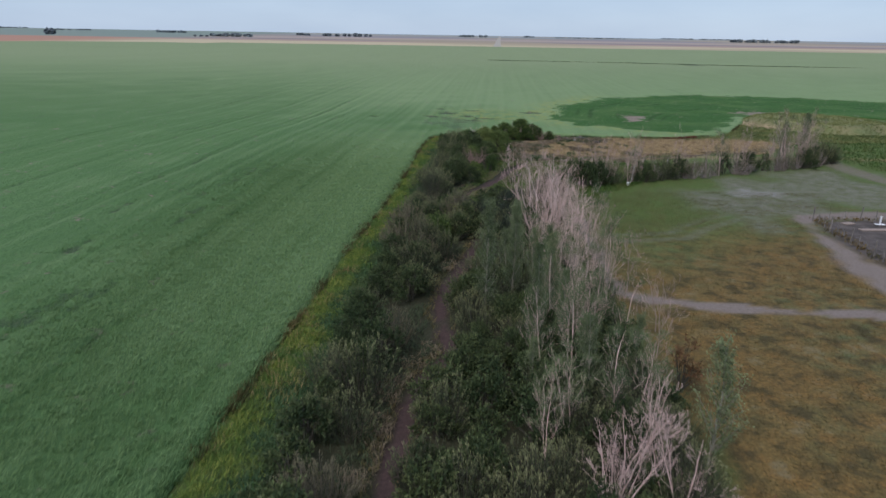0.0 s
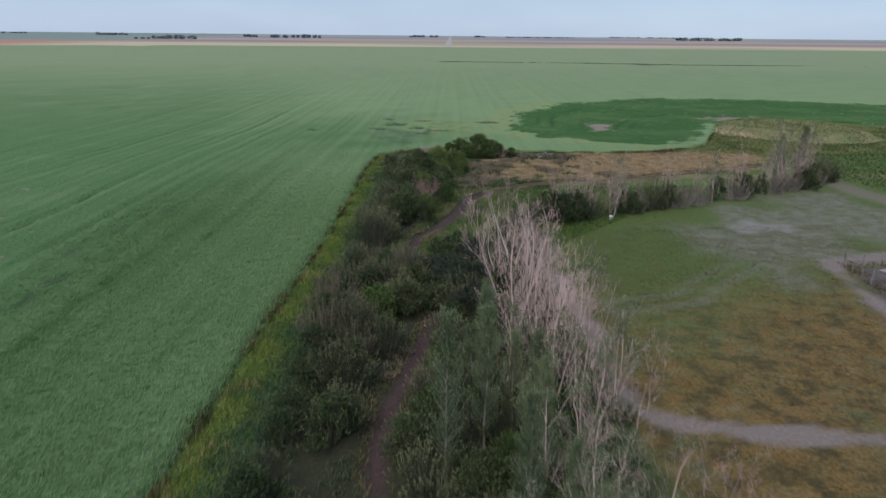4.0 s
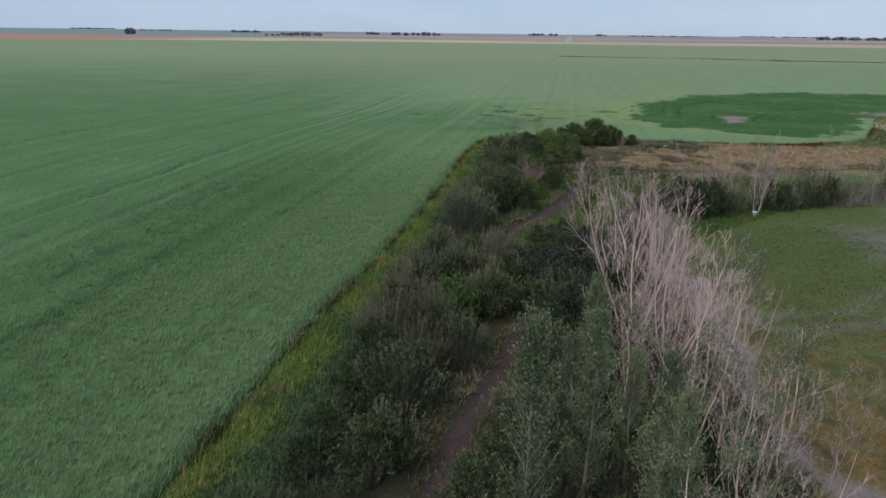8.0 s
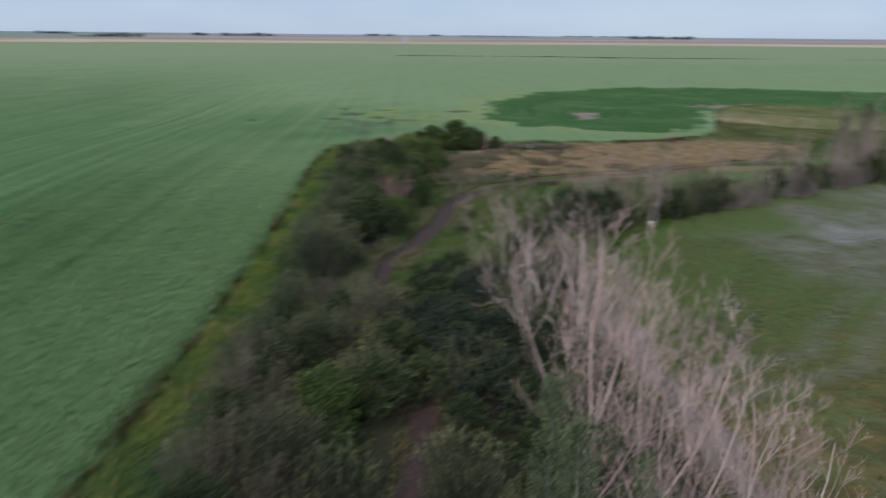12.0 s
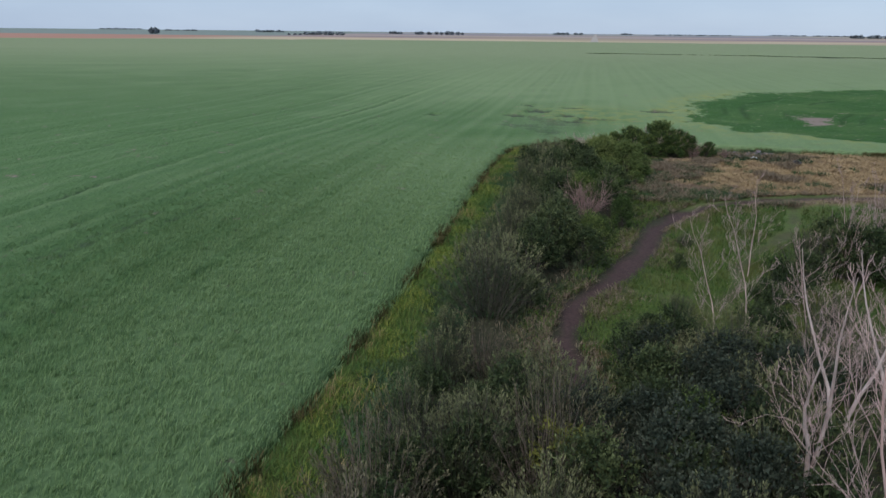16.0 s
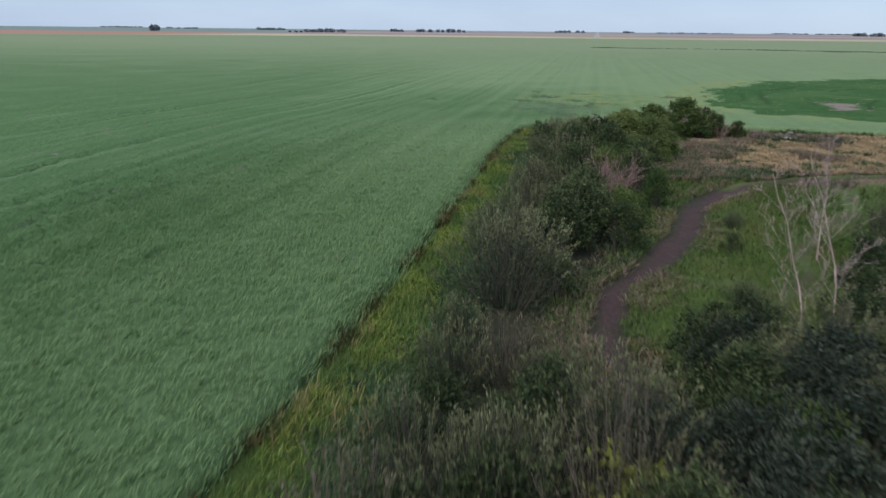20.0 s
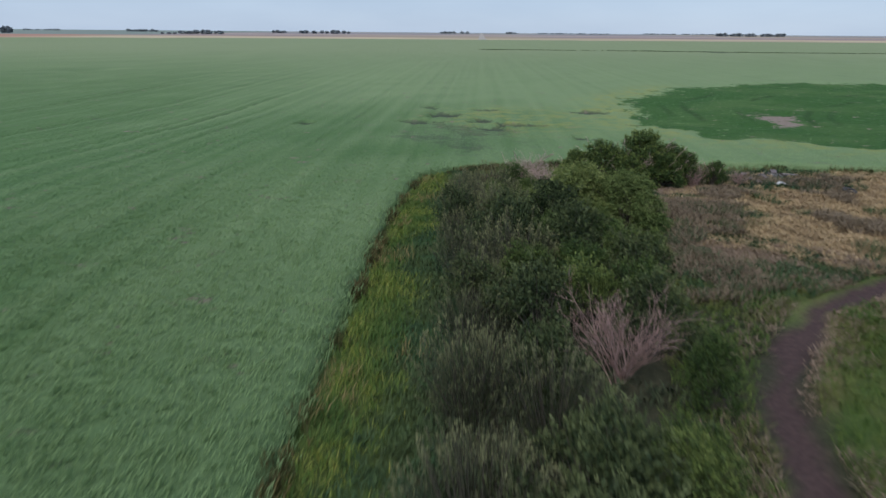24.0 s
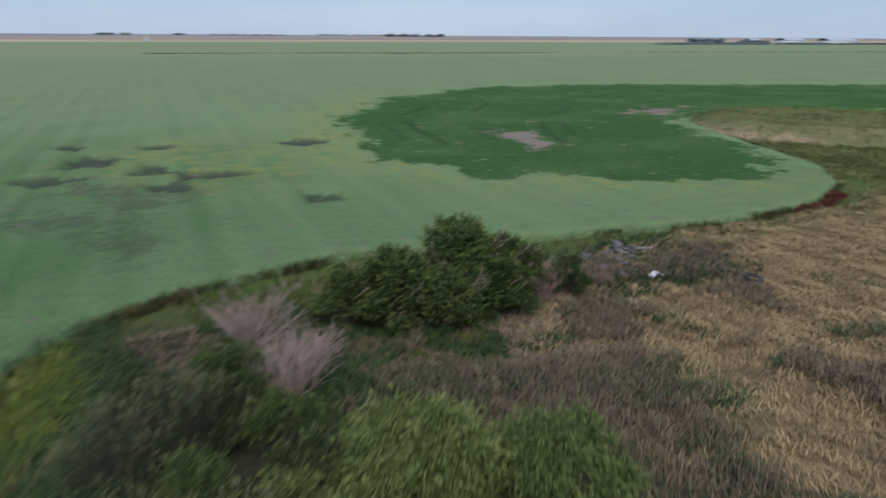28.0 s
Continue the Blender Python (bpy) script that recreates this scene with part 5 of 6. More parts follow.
def shelterbelt():
    random.seed(7)
    # hedge between the grain verge and the trail
    y = 2.0
    while y < 93.5:
        lo, hi = edge_x(y) + (3.1 if y < 60 else 3.3 if y < 82 else 2.9), (trail_x(y) - (1.7 if y > 53.5 else 1.7 if 21 < y < 30.5 else 1.15) if y < 66 else float(np.interp(y, [66, 74, 81, 87, 92, 96], [3.4, 5.6, 6.4, 6.4, 5.0, 4.0])))
        x = lo + random.uniform(0.1, 0.5)
        while x < hi:
            if 31.5 < y < 36 and x > hi - 1.2:
                break
            u = random.random()
            if np.hypot(x + 0.1, y - 46.6) < 2.0 or np.hypot(x - 5.6, y - 86.2) < 2.1 or np.hypot(x - 5.4, y - 82.6) < 1.3 or np.hypot(x - 4.8, y - 93.4) < 1.7 or np.hypot(x - 3.5, y - 73.7) < 1.6 or np.hypot(x - 3.2, y - 71.8) < 1.2 or np.hypot(x - 5.0, y - 72.3) < 1.2:
                x += 1.0
                continue
            first = x < lo + 1.2
            inner = x < lo + 1.7
            if 54.5 < y < 65.5:
                break
            if y > 66 and not inner:
                kind = "broad" if u < 0.45 else "bright" if u < 0.92 else "willow"
            else:
                kind = "willow" if u < 0.46 else ("brownwillow" if y < 62 else "willow") if u < 0.54 else "broad"
            if y < 27 and kind in ("willow", "broad"):
                kind = "plain" + kind
            put(kind, x, y + random.uniform(-0.6, 0.6), random.uniform(0.78, 1.12) * (0.82 if first else 1.0))
            x += random.uniform(1.4, 1.9) if y > 31 else random.uniform(1.2, 1.6)
        y += random.uniform(1.55, 1.95) if y > 12 else 2.6
    # undergrowth on the other side of the trail, under the tall trees
    y = 2.0
    while y < 57:
        x = trail_x(y) + (1.3 if y < 38 else 1.5)
        hi = 8.4 if y < 50 else 7.0
        while x < hi:
            u = random.random()
            put(("broad" if u < 0.5 else "willow" if u < 0.8 else "bright") if x < 5.0 and y > 27 else "plainbroad" if u < 0.6 else "plainwillow", x + random.uniform(-0.3, 0.3), y + random.uniform(-0.6, 0.6), random.uniform(0.6, 0.92))
            x += random.uniform(1.35, 1.85)
        y += random.uniform(1.4, 1.75) if y > 33 else random.uniform(1.15, 1.45) if y > 12 else 2.4
    for x, y, s in ((2.1, 33.9, 1.13), (3.6, 36.0, 1.0), (4.1, 39.6, 0.88), (4.4, 42.0, 0.78), (4.1, 31.0, 0.92), (4.8, 37.4, 0.72), (5.2, 30.2, 0.75), (5.2, 34.0, 0.85), (5.4, 36.4, 0.8)):
        put("poplar", x, y, s)
    for x, y, s in ((8.6, 22, 1.25), (5.6, 26.6, 0.95), (7.8, 28.0, 0.8), (3.4, 26.0, 0.75), (5.2, 35.4, 1.0), (3.6, 39.6, 0.85)):
        put("smallpoplar", x, y, s)
    for x, y, s in ((6.0, 46.3, 1.2), (5.7, 43.9, 1.16), (7.2, 40.0, 0.95), (6.4, 41.9, 1.0), (6.9, 48.0, 1.16),
                    (6.9, 43.4, 0.95), (7.8, 46.0, 0.85), (6.6, 45.2, 0.95), (8.1, 42.4, 0.85), (7.4, 38.4, 0.9), (8.3, 40.6, 0.8), (5.8, 40.4, 0.95), (6.3, 44.6, 1.1), (7.5, 44.6, 0.95), (6.5, 38.8, 0.9), (7.0, 41.2, 0.95), (5.3, 42.4, 0.9), (6.4, 34.4, 0.82), (6.1, 30.9, 0.8)):
        put("dead", x, y, s)
    for x, y, s in ((6.3, 51.2, 0.95), (7.4, 52.6, 0.95), (7.8, 50.0, 1.0), (8.8, 53.2, 0.9)):
        put("whitedead", x, y, s)
    for x, y, s in ((8.8, 37.8, 0.95), (9.3, 45.2, 0.95), (5.0, 32.6, 0.9), (8.9, 50.2, 0.85), (7.6, 36.2, 0.85), (4.9, 39.4, 0.9), (5.3, 28.6, 0.9), (6.2, 37.6, 0.95), (5.9, 33.0, 0.9), (6.8, 31.6, 0.8), (4.4, 24.0, 0.75), (6.2, 24.8, 0.8), (7.4, 25.6, 0.75), (3.4, 22.6, 0.65), (8.2, 30.8, 0.75), (4.0, 28.4, 0.8), (6.0, 29.4, 0.8), (7.2, 23.0, 0.7)):
        put("halfdead", x, y, s)
    for x, y, s in ((9.9, 37.4, 0.9), (10.3, 46.3, 0.95), (9.4, 30.2, 0.9), (9.2, 42.0, 0.85), (10.2, 33.0, 0.7), (7.4, 33.0, 0.85)):
        put("slim", x, y, s)
    for x, y, s in ((5.4, 20.6, 1.15), (6.6, 21.8, 1.1), (6.9, 19.8, 1.15), (4.9, 19.4, 1.0)):
        put("snag", x, y, s)
    for x, y, s in ((6.2, 58.4, 0.95), (9.3, 65.8, 0.85), (7.6, 60.0, 1.0), (8.6, 57.4, 0.9)):
        put("slim", x, y, s)
    for x, y, k, s in ((2.75, 48.7, "broad", 0.72), (-0.2, 46.7, "bright", 1.2), (1.25, 47.9, "broad", 0.92), (1.9, 50.1, "broad", 0.92), (1.9, 52.3, "dusky", 0.85), (3.3, 50.7, "dusky", 0.9), (3.2, 52.7, "dusky", 0.8), (0.9, 48.6, "willow", 0.9),
                       (-2.3, 47.2, "brownwillow", 1.05), (-1.7, 45.3, "brownwillow", 0.95), (-2.5, 49.3, "brownwillow", 1.0), (-0.9, 50.6, "willow", 1.0),
                       (3.7, 49.4, "dusky", 0.85), (3.9, 51.4, "dusky", 0.9), (3.6, 53.4, "broad", 0.75), (4.8, 52.6, "dusky", 0.95), (5.0, 50.2, "dusky", 0.95),
                       (4.4, 47.6, "dusky", 0.9), (5.2, 54.4, "dusky", 0.85), (4.2, 55.2, "willow", 0.7), (6.2, 53.4, "willow", 0.9), (6.6, 51.6, "broad", 0.9)):
        put(k, x, y, s)
    for x, y, k, s in ((7.7, 58.4, "broad", 0.75), (8.7, 57.0, "willow", 0.8), (8.3, 60.6, "broad", 0.7), (9.5, 62.6, "broad", 0.8), (9.0, 55.4, "broad", 0.8), (10.2, 60.2, "willow", 0.75),
                       (10.8, 64.2, "broad", 0.8), (11.7, 66.0, "willow", 0.9), (10.0, 57.6, "brownwillow", 0.7), (8.6, 53.0, "willow", 0.7), (12.6, 67.4, "broad", 1.0), (6.2, 57.2, "bright", 0.6)):
        put(k, x, y, s)
    for x, y, k, t in ((3.9, 56.0, "dusky", 0.8), (4.9, 57.6, "broad", 0.75), (5.8, 55.6, "dusky", 0.9), (4.7, 54.2, "dusky", 0.9), (6.6, 57.0, "willow", 0.85), (3.5, 54.2, "broad", 0.62), (4.0, 57.8, "willow", 0.5),
                       (5.6, 58.8, "willow", 0.5), (7.2, 55.2, "dusky", 0.9), (5.6, 61.0, "willow", 0.4), (6.6, 66.2, "broad", 0.36), (4.3, 58.4, "broad", 0.5), (7.6, 69.6, "willow", 0.35), (5.2, 56.8, "willow", 0.6)):
        put(k, x, y, t)
    for x, y, k, t, w in ((-0.9, 60.3, "willow", 1.1, 1.25), (-0.5, 62.6, "willow", 1.0, 1.1), (-1.2, 64.6, "willow", 0.92, 1.1), (0.7, 64.4, "broad", 1.0, 1.0), (1.3, 66.4, "broad", 1.12, 1.0), (-1.9, 55.6, "willow", 0.72, 1.0),
                          (-0.7, 56.2, "brownwillow", 0.66, 1.0), (0.2, 55.0, "willow", 0.6, 1.0), (0.4, 60.9, "broad", 0.62, 1.0), (-2.0, 58.2, "willow", 0.5, 1.1)):
        put(k, x, y, t, None, w)
    put("rust", 9.4, 27.2, 1.15)
    put("rust", 9.3, 19.0, 0.6)
    put("yellow", 1.2, 51.0, 1.5)
    put("yellow", 6.5, 78.6, 0.6)
    put("greybush", 3.5, 73.7, 1.15)
    put("bright", 5.0, 72.3, 0.95, None, 0.7)
    for x, y, t in ((4.5, 95.4, 1.05), (4.7, 92.3, 1.0), (5.4, 93.4, 0.8)):
        put("palebush", x, y, t * 0.88, None, 1.3)
    put("greybush", 15.8, 95.0, 0.5)

    put("dome", 5.0, 86.3, 1.06, None, 1.1)
    put("dome", 6.9, 85.6, 0.98, None, 1.1)
    for x, y, t in ((5.2, 82.4, 0.95), (7.8, 84.8, 0.7), (3.4, 82.2, 0.9), (7.0, 82.6, 0.62)):
        put("bright", x, y, t)
    for x, y, s in ((8.5, 95.0, 0.76), (10.6, 95.3, 0.92), (12.0, 95.6, 0.72), (7.2, 95.6, 0.58), (9.6, 94.2, 0.6), (11.4, 94.5, 0.6)):
        put("maple", x, y, s, None, 1.1)
    put("maple", 14.4, 94.9, 0.46, None, 0.9)
    put("maple", 12.9, 95.4, 0.6, None, 1.0)
    put("greybush", 13.2, 94.6, 0.7)


def birch_snag(x, y, h, lean):
    root = thing("birch_snag", "broken white birch trunk standing in the windbreak", "tree", "birch snags")
    root.matrix_basis = pose(x, y, float(ground_z(x, y)) - 0.05, 0, lean, 0)
    r = np.random.RandomState(int(x * 10))
    z = np.linspace(0, h, 7)
    pts = np.stack([r.normal(0, 0.02, 7), r.normal(0, 0.02, 7), z], 1)
    trunk = part("trunk", tubes_mesh("trunk", [tube(pts, 0.032, 0.018, 8)], BIRCH), root)
    for k in (0.45, 0.6, 0.75, 0.88):
        got = []
        a = r.uniform(0, 6.283)
        twigs(r, (0, 0, h * k), (np.cos(a), np.sin(a), 0.8), 0.6, 0.012, 1, got, 0.3, (3, 5))
        part("stub", tubes_mesh("stub", got, DEADBARK), trunk)


def windbreak():
    random.seed(8)
    line = [(12.8, 65.2), (17.8, 67.4), (26.7, 70.8), (37.9, 76.2), (44.4, 79.8)]
    for k in np.linspace(0, 1, 54):
        x = float(np.interp(k, np.linspace(0, 1, 5), [p[0] for p in line])) + random.uniform(-0.4, 0.4)
        y = float(np.interp(k, np.linspace(0, 1, 5), [p[1] for p in line])) + random.uniform(-0.3, 1.0)
        u = random.random()
        if u < 0.86:
            put("plainbroad" if u < 0.40 else "plainwillow" if u < 0.66 else "palewillow", x, y, random.uniform(0.7, 1.15), None, 0.85)
        if random.random() < 0.6:
            put("greysnag", x + random.uniform(-0.5, 0.5), y + random.uniform(-0.2, 0.8), random.uniform(1.0, 1.65), None, 0.75)
    for x, y, s in ((37.2, 76.6, 0.95), (40.6, 78.8, 0.9), (18.4, 68.2, 0.7), (28.4, 72.0, 0.7)):
        put("halfdead", x, y, s * 1.4)
    for x, y, h, lean in ((17.9, 66.8, 2.0, 9), (19.4, 68.6, 2.3, 3), (22.3, 69.8, 2.4, -2)):
        birch_snag(x, y, h, lean)
    put("poplar", 40.5, 79.4, 1.05)
    put("poplar", 37.4, 77.8, 0.9)


shelterbelt()
windbreak()


# ---------------------------------------------------------------- far trees and farm
def far_wood(x0, x1, y, height, seed, depth=30.0, dens=1.0):
    """A distant line of trees: lobed crowns of many small facets on short trunks."""
    r = np.random.RandomState(seed)
    n = max(6, int(abs(x1 - x0) / 7 * dens))
    vs, fs, o = [], [], 0
    for _ in range(n):
        cx, cy = r.uniform(x0, x1), y + r.uniform(0, depth)
        h, w = 0.6 * height * r.uniform(0.55, 1.1), height * r.uniform(0.35, 0.6)
        k = 70
        p = unit(r.normal(0, 1, (k, 3))) * r.uniform(0.55, 1, (k, 1)) * np.array([w, w, h * 0.45]) + np.array([cx, cy, h * 0.55 - 1.0])
        a, b = r.normal(0, 1, (k, 3)), r.normal(0, 1, (k, 3))
        a, b = unit(a) * w * 0.42, unit(b) * w * 0.42
        vs.append(np.stack([p - a, p - b, p + a, p + b], 1).reshape(-1, 3))
        fs.append(np.arange(k * 4).reshape(-1, 4) + o)
        o += k * 4
    return tagged(new("far_wood", mesh_np("far_wood", np.concatenate(vs), np.concatenate(fs), HAZELEAF)), "distant dark line of farm shelter trees", "trees", kind="stuff")


for i, (x0, x1, y, h) in enumerate(((-735, -703, 1320, 17), (-967, -866, 2450, 12), (-479, -446, 1380, 5), (-462, -360, 1440, 11), (-439, -397, 2150, 13), (-338, -197, 2000, 13),
                                    (67, 180, 2850, 13), (945, 1155, 2300, 15), (384, 435, 3250, 11), (509, 820, 3150, 8), (-1638, -1480, 3050, 9), (-2950, -2650, 4600, 12), (1300, 1900, 4200, 9))):
    far_wood(x0, x1, y, h, 300 + i)
far_wood(570, 615, 606, 9.5, 320, 14, 3.0)
far_wood(615, 672, 602, 7.5, 321, 14, 2.5)
far_wood(500, 640, 592, 4.6, 323, 8, 6.0)
far_wood(640, 760, 590, 4.2, 324, 8, 6.0)
far_wood(755, 880, 588, 3.8, 322, 8, 6.0)


def grain_shed(x, y, length, width, height, turn):
    root = thing("farm_shed", "long white steel farm shed behind distant trees", "shed", "distant farm sheds")
    root.matrix_basis = pose(x, y, -0.9, 0, 0, turn)
    a, b = length / 2, width / 2
    v = [(-a, -b, 0), (a, -b, 0), (a, b, 0), (-a, b, 0), (-a, -b, height), (a, -b, height), (a, b, height), (-a, b, height)]
    part("wall", mesh_np("wall", v, [(0, 1, 5, 4), (1, 2, 6, 5), (2, 3, 7, 6), (3, 0, 4, 7)], STEEL), root)
    g = height + width * 0.22
    v = [(-a - 0.4, -b - 0.4, height - 0.1), (a + 0.4, -b - 0.4, height - 0.1), (a + 0.4, 0, g), (-a - 0.4, 0, g), (-a - 0.4, b + 0.4, height - 0.1), (a + 0.4, b + 0.4, height - 0.1)]
    part("roof", mesh_np("roof", v, [(0, 1, 2, 3), (3, 2, 5, 4)], ROOF), root)
    return root


grain_shed(752, 640, 42, 14, 4.6, 8)
grain_shed(828, 632, 62, 16, 4.4, 4)
grain_shed(700, 650, 22, 12, 4.2, 10)


# ---------------------------------------------------------------- road, ditch, mound
def strip(name, pts, width, z, material, label, category):
    v = []
    for i, p in enumerate(pts):
        a, b = np.array(pts[max(0, i - 1)]), np.array(pts[min(len(pts) - 1, i + 1)])
        d = unit(b - a)
        for k in (-1, 1):
            q = np.array(p) + np.array([-d[1], d[0]]) * k * width / 2
            v.append((q[0], q[1], z))
    f = [(2 * i, 2 * i + 2, 2 * i + 3, 2 * i + 1) for i in range(len(pts) - 1)]
    return tagged(new(name, mesh_np(name, v, f, material)), label, category, kind="structure")


ROADBED = plain("pale_gravel", (0.28, 0.25, 0.21), (0.40, 0.36, 0.30), 0.3, 0.95, 0.2, 0.02)
strip("road", [(64, 815), (110, 1370), (200, 2440), (370, 4480)], 9, -0.72, ROADBED, "straight pale gravel road running to the horizon", "road")


def ditch():
    r = np.random.RandomState(81)
    line = [(26, 391), (97, 384), (150, 368), (230, 366), (420, 330), (620, 290)]
    k = r.uniform(0, 5, 2600)
    x, y = np.interp(k, range(6), [p[0] for p in line]), np.interp(k, range(6), [p[1] for p in line])
    keep = (r.uniform(0, 1, 2600) < 0.6 + 0.6 * waves(x, y, 60, 82))
    x, y = x[keep], y[keep] + r.normal(0, 0.5, keep.sum())
    blades("ditch_growth", np.stack([x, y, ground_z(x, y) + 0.3], 1), 0.55, 0.6, 0.5, MAPLE, "dark green growth along a distant ditch", "weeds", 83, 2, (0, 0), 0.3)


ditch()


def mound():
    """A low spoil bank: a grassy hump with a bare sandy rim round the field side."""
    n = 60
    g = np.linspace(-1, 1, n)
    gx, gy = np.meshgrid(g, g, indexing="xy")
    x, y = 63.5 + 15 * gx.ravel(), 120.5 + 15 * gy.ravel()
    q = np.hypot((x - 63.5) / 12.5, (y - 120.5) / 13.5) + 0.06 * waves(x, y, 7, 91)
    z = 1.25 * smoothstep(1.0, 0.72, q) - 0.55 * smoothstep(0.7, 0.2, q) * smoothstep(125, 112, y) + 0.05 * waves(x, y, 2, 92) * (q < 1)
    rim = smoothstep(1.08, 1.0, q) * smoothstep(0.83, 0.93, q)
    ang = np.arctan2(y - 120.5, x - 63.5)
    sand = rim * smoothstep(0.5, 0.85, np.cos(ang - 2.9) + 0.15 * waves(x, y, 3, 93)) + 0.6 * rim * smoothstep(0.2, 0.6, waves(x, y, 5, 94)) * smoothstep(0.0, 0.5, np.cos(ang - 1.2))
    i = (np.arange(n - 1)[:, None] * n + np.arange(n - 1)[None, :]).ravel()
    f = np.stack([i, i + 1, i + n + 1, i + n], 1)
    f = f[(q[f] < 1.06).any(1)]
    me = mesh_np("spoil_mound", np.stack([x, y, ground_z(x, y) - 0.06 + z], 1), f, None, True)
    at = me.attributes.new("sand", "FLOAT", "POINT")
    at.data.foreach_set("value", sand.astype(np.float32))
    m, nt, bsdf = nodes_of("mound_grass")
    a = nt.nodes.new("ShaderNodeAttribute")
    a.attribute_name = "sand"
    fine, big = noise_tex(nt, 3, 6), noise_tex(nt, 0.22, 4)
    col = mix(nt, ramp(nt, big, [(0.42, (0, 0, 0)), (0.6, (1, 1, 1))]), ramp(nt, fine, [(0.3, (0.085, 0.10, 0.035)), (0.7, (0.15, 0.165, 0.06))]), (0.17, 0.155, 0.07))
    col = mix(nt, maths(nt, "MULTIPLY", a.outputs["Fac"], 1.2, True), col, ramp(nt, fine, [(0.3, (0.30, 0.215, 0.13)), (0.7, (0.43, 0.32, 0.205))]))
    link(nt, col, bsdf.inputs["Base Color"])
    bsdf.inputs["Roughness"].default_value = 0.95
    bump(nt, bsdf, fine, 0.6, 0.1)
    me.materials.append(m)
    tagged(new("spoil_mound", me), "low grassy earth mound with bare sandy rim", "mound", kind="structure")
    r = np.random.RandomState(95)
    px, py = r.uniform(50, 76, 9000), r.uniform(107, 134, 9000)
    pq = np.hypot((px - 63.5) / 12.5, (py - 120.5) / 13.5)
    ok = pq < 0.95
    px, py, pq = px[ok], py[ok], pq[ok]
    pz = 1.25 * smoothstep(1.0, 0.72, pq) - 0.55 * smoothstep(0.7, 0.2, pq) * smoothstep(125, 112, py)
    blades("mound_grass", np.stack([px, py, ground_z(px, py) - 0.06 + pz], 1), 0.35, 0.07, 0.7, OLIVE, "rough dull grass on the earth mound", "grass", 96, 2)


mound()


def pasture():
    """Green ground beyond the second windbreak."""
    x, y, r = scatter(52000, 36, 110, 70, 128, 97)
    ok = ~inside(x, y, FIELD) & (inner_depth(x, y, STUBBLE) < 0) & (x - 44 > (80 - y) * 0.2 + 2) & (np.hypot((x - 63.5) / 12.5, (y - 120.5) / 13.5) > 1.0)
    x, y = x[ok], y[ok]
    dry = (y + 3 * waves(x, y, 9, 102) > 97) & (x < 90)
    blades("olive_pasture", np.stack([x, y, ground_z(x, y)], 1)[dry], 0.35, 0.10, 0.8, OLIVE, "olive half-dry grass below the mound", "grass", 103, 3)
    x, y = x[~dry], y[~dry]
    blades("pasture_grass", np.stack([x, y, ground_z(x, y)], 1), 0.30, 0.06, 0.7, LUSH, "fresh green pasture grass", "grass", 98, 2)
    x, y, r = scatter(600, 27, 36, 98.6, 101.5, 99)
    ok = ~inside(x, y, FIELD) & (line_dist(x, y, EDGE) < 0.9) & (waves(x, y, 4, 100) > -0.35)
    x, y = x[ok], y[ok]
    blades("red_weeds", np.stack([x, y, ground_z(x, y)], 1), 0.42, 0.05, 0.4, REDWEED, "dark red dock weeds along the grain edge", "weeds", 101, 6, (0, 0), 0.3)


REDWEED = foliage("red_weed", [(0.07, 0.020, 0.014), (0.11, 0.03, 0.02), (0.09, 0.045, 0.022)])
pasture()


# ---------------------------------------------------------------- small things
def box_bm(bm, x, y, z, sx, sy, sz, rz=0.0, rx=0.0, ry=0.0):
    m = Matrix.Translation((x, y, z)) @ Euler((rx, ry, rz)).to_matrix().to_4x4() @ Matrix.Diagonal((sx, sy, sz, 1))
    return bmesh.ops.create_cube(bm, size=1, matrix=m)["verts"]


def bm_mesh(name, bm, material):
    me = bpy.data.meshes.new(name)
    bm.to_mesh(me)
    bm.free()
    me.materials.append(material)
    return me


def plank(root, x, y, z, length, turn, tip, material, name="plank", wide=0.16, thick=0.05):
    bm = bmesh.new()
    box_bm(bm, 0, 0, 0, length, wide, thick)
    bmesh.ops.bevel(bm, geom=bm.edges[:], offset=0.008, segments=1, affect="EDGES")
    ob = part(name, bm_mesh(name, bm, material), root)
    ob.matrix_basis = pose(x, y, z, 0, tip, turn)
    return ob


def slab(root, x, y, z, sx, sy, sz, turn, material, seed, name="slab"):
    r = random.Random(seed)
    bm = bmesh.new()
    box_bm(bm, 0, 0, 0, sx, sy, sz)
    bmesh.ops.subdivide_edges(bm, edges=bm.edges[:], cuts=1)
    for v in bm.verts:
        v.co += Vector((r.uniform(-1, 1) * sx * 0.12, r.uniform(-1, 1) * sy * 0.12, r.uniform(-1, 1) * sz * 0.2))
    ob = part(name, bm_mesh(name, bm, material), root)
    ob.matrix_basis = pose(x, y, z, r.uniform(-14, 14), r.uniform(-14, 14), turn)
    return ob


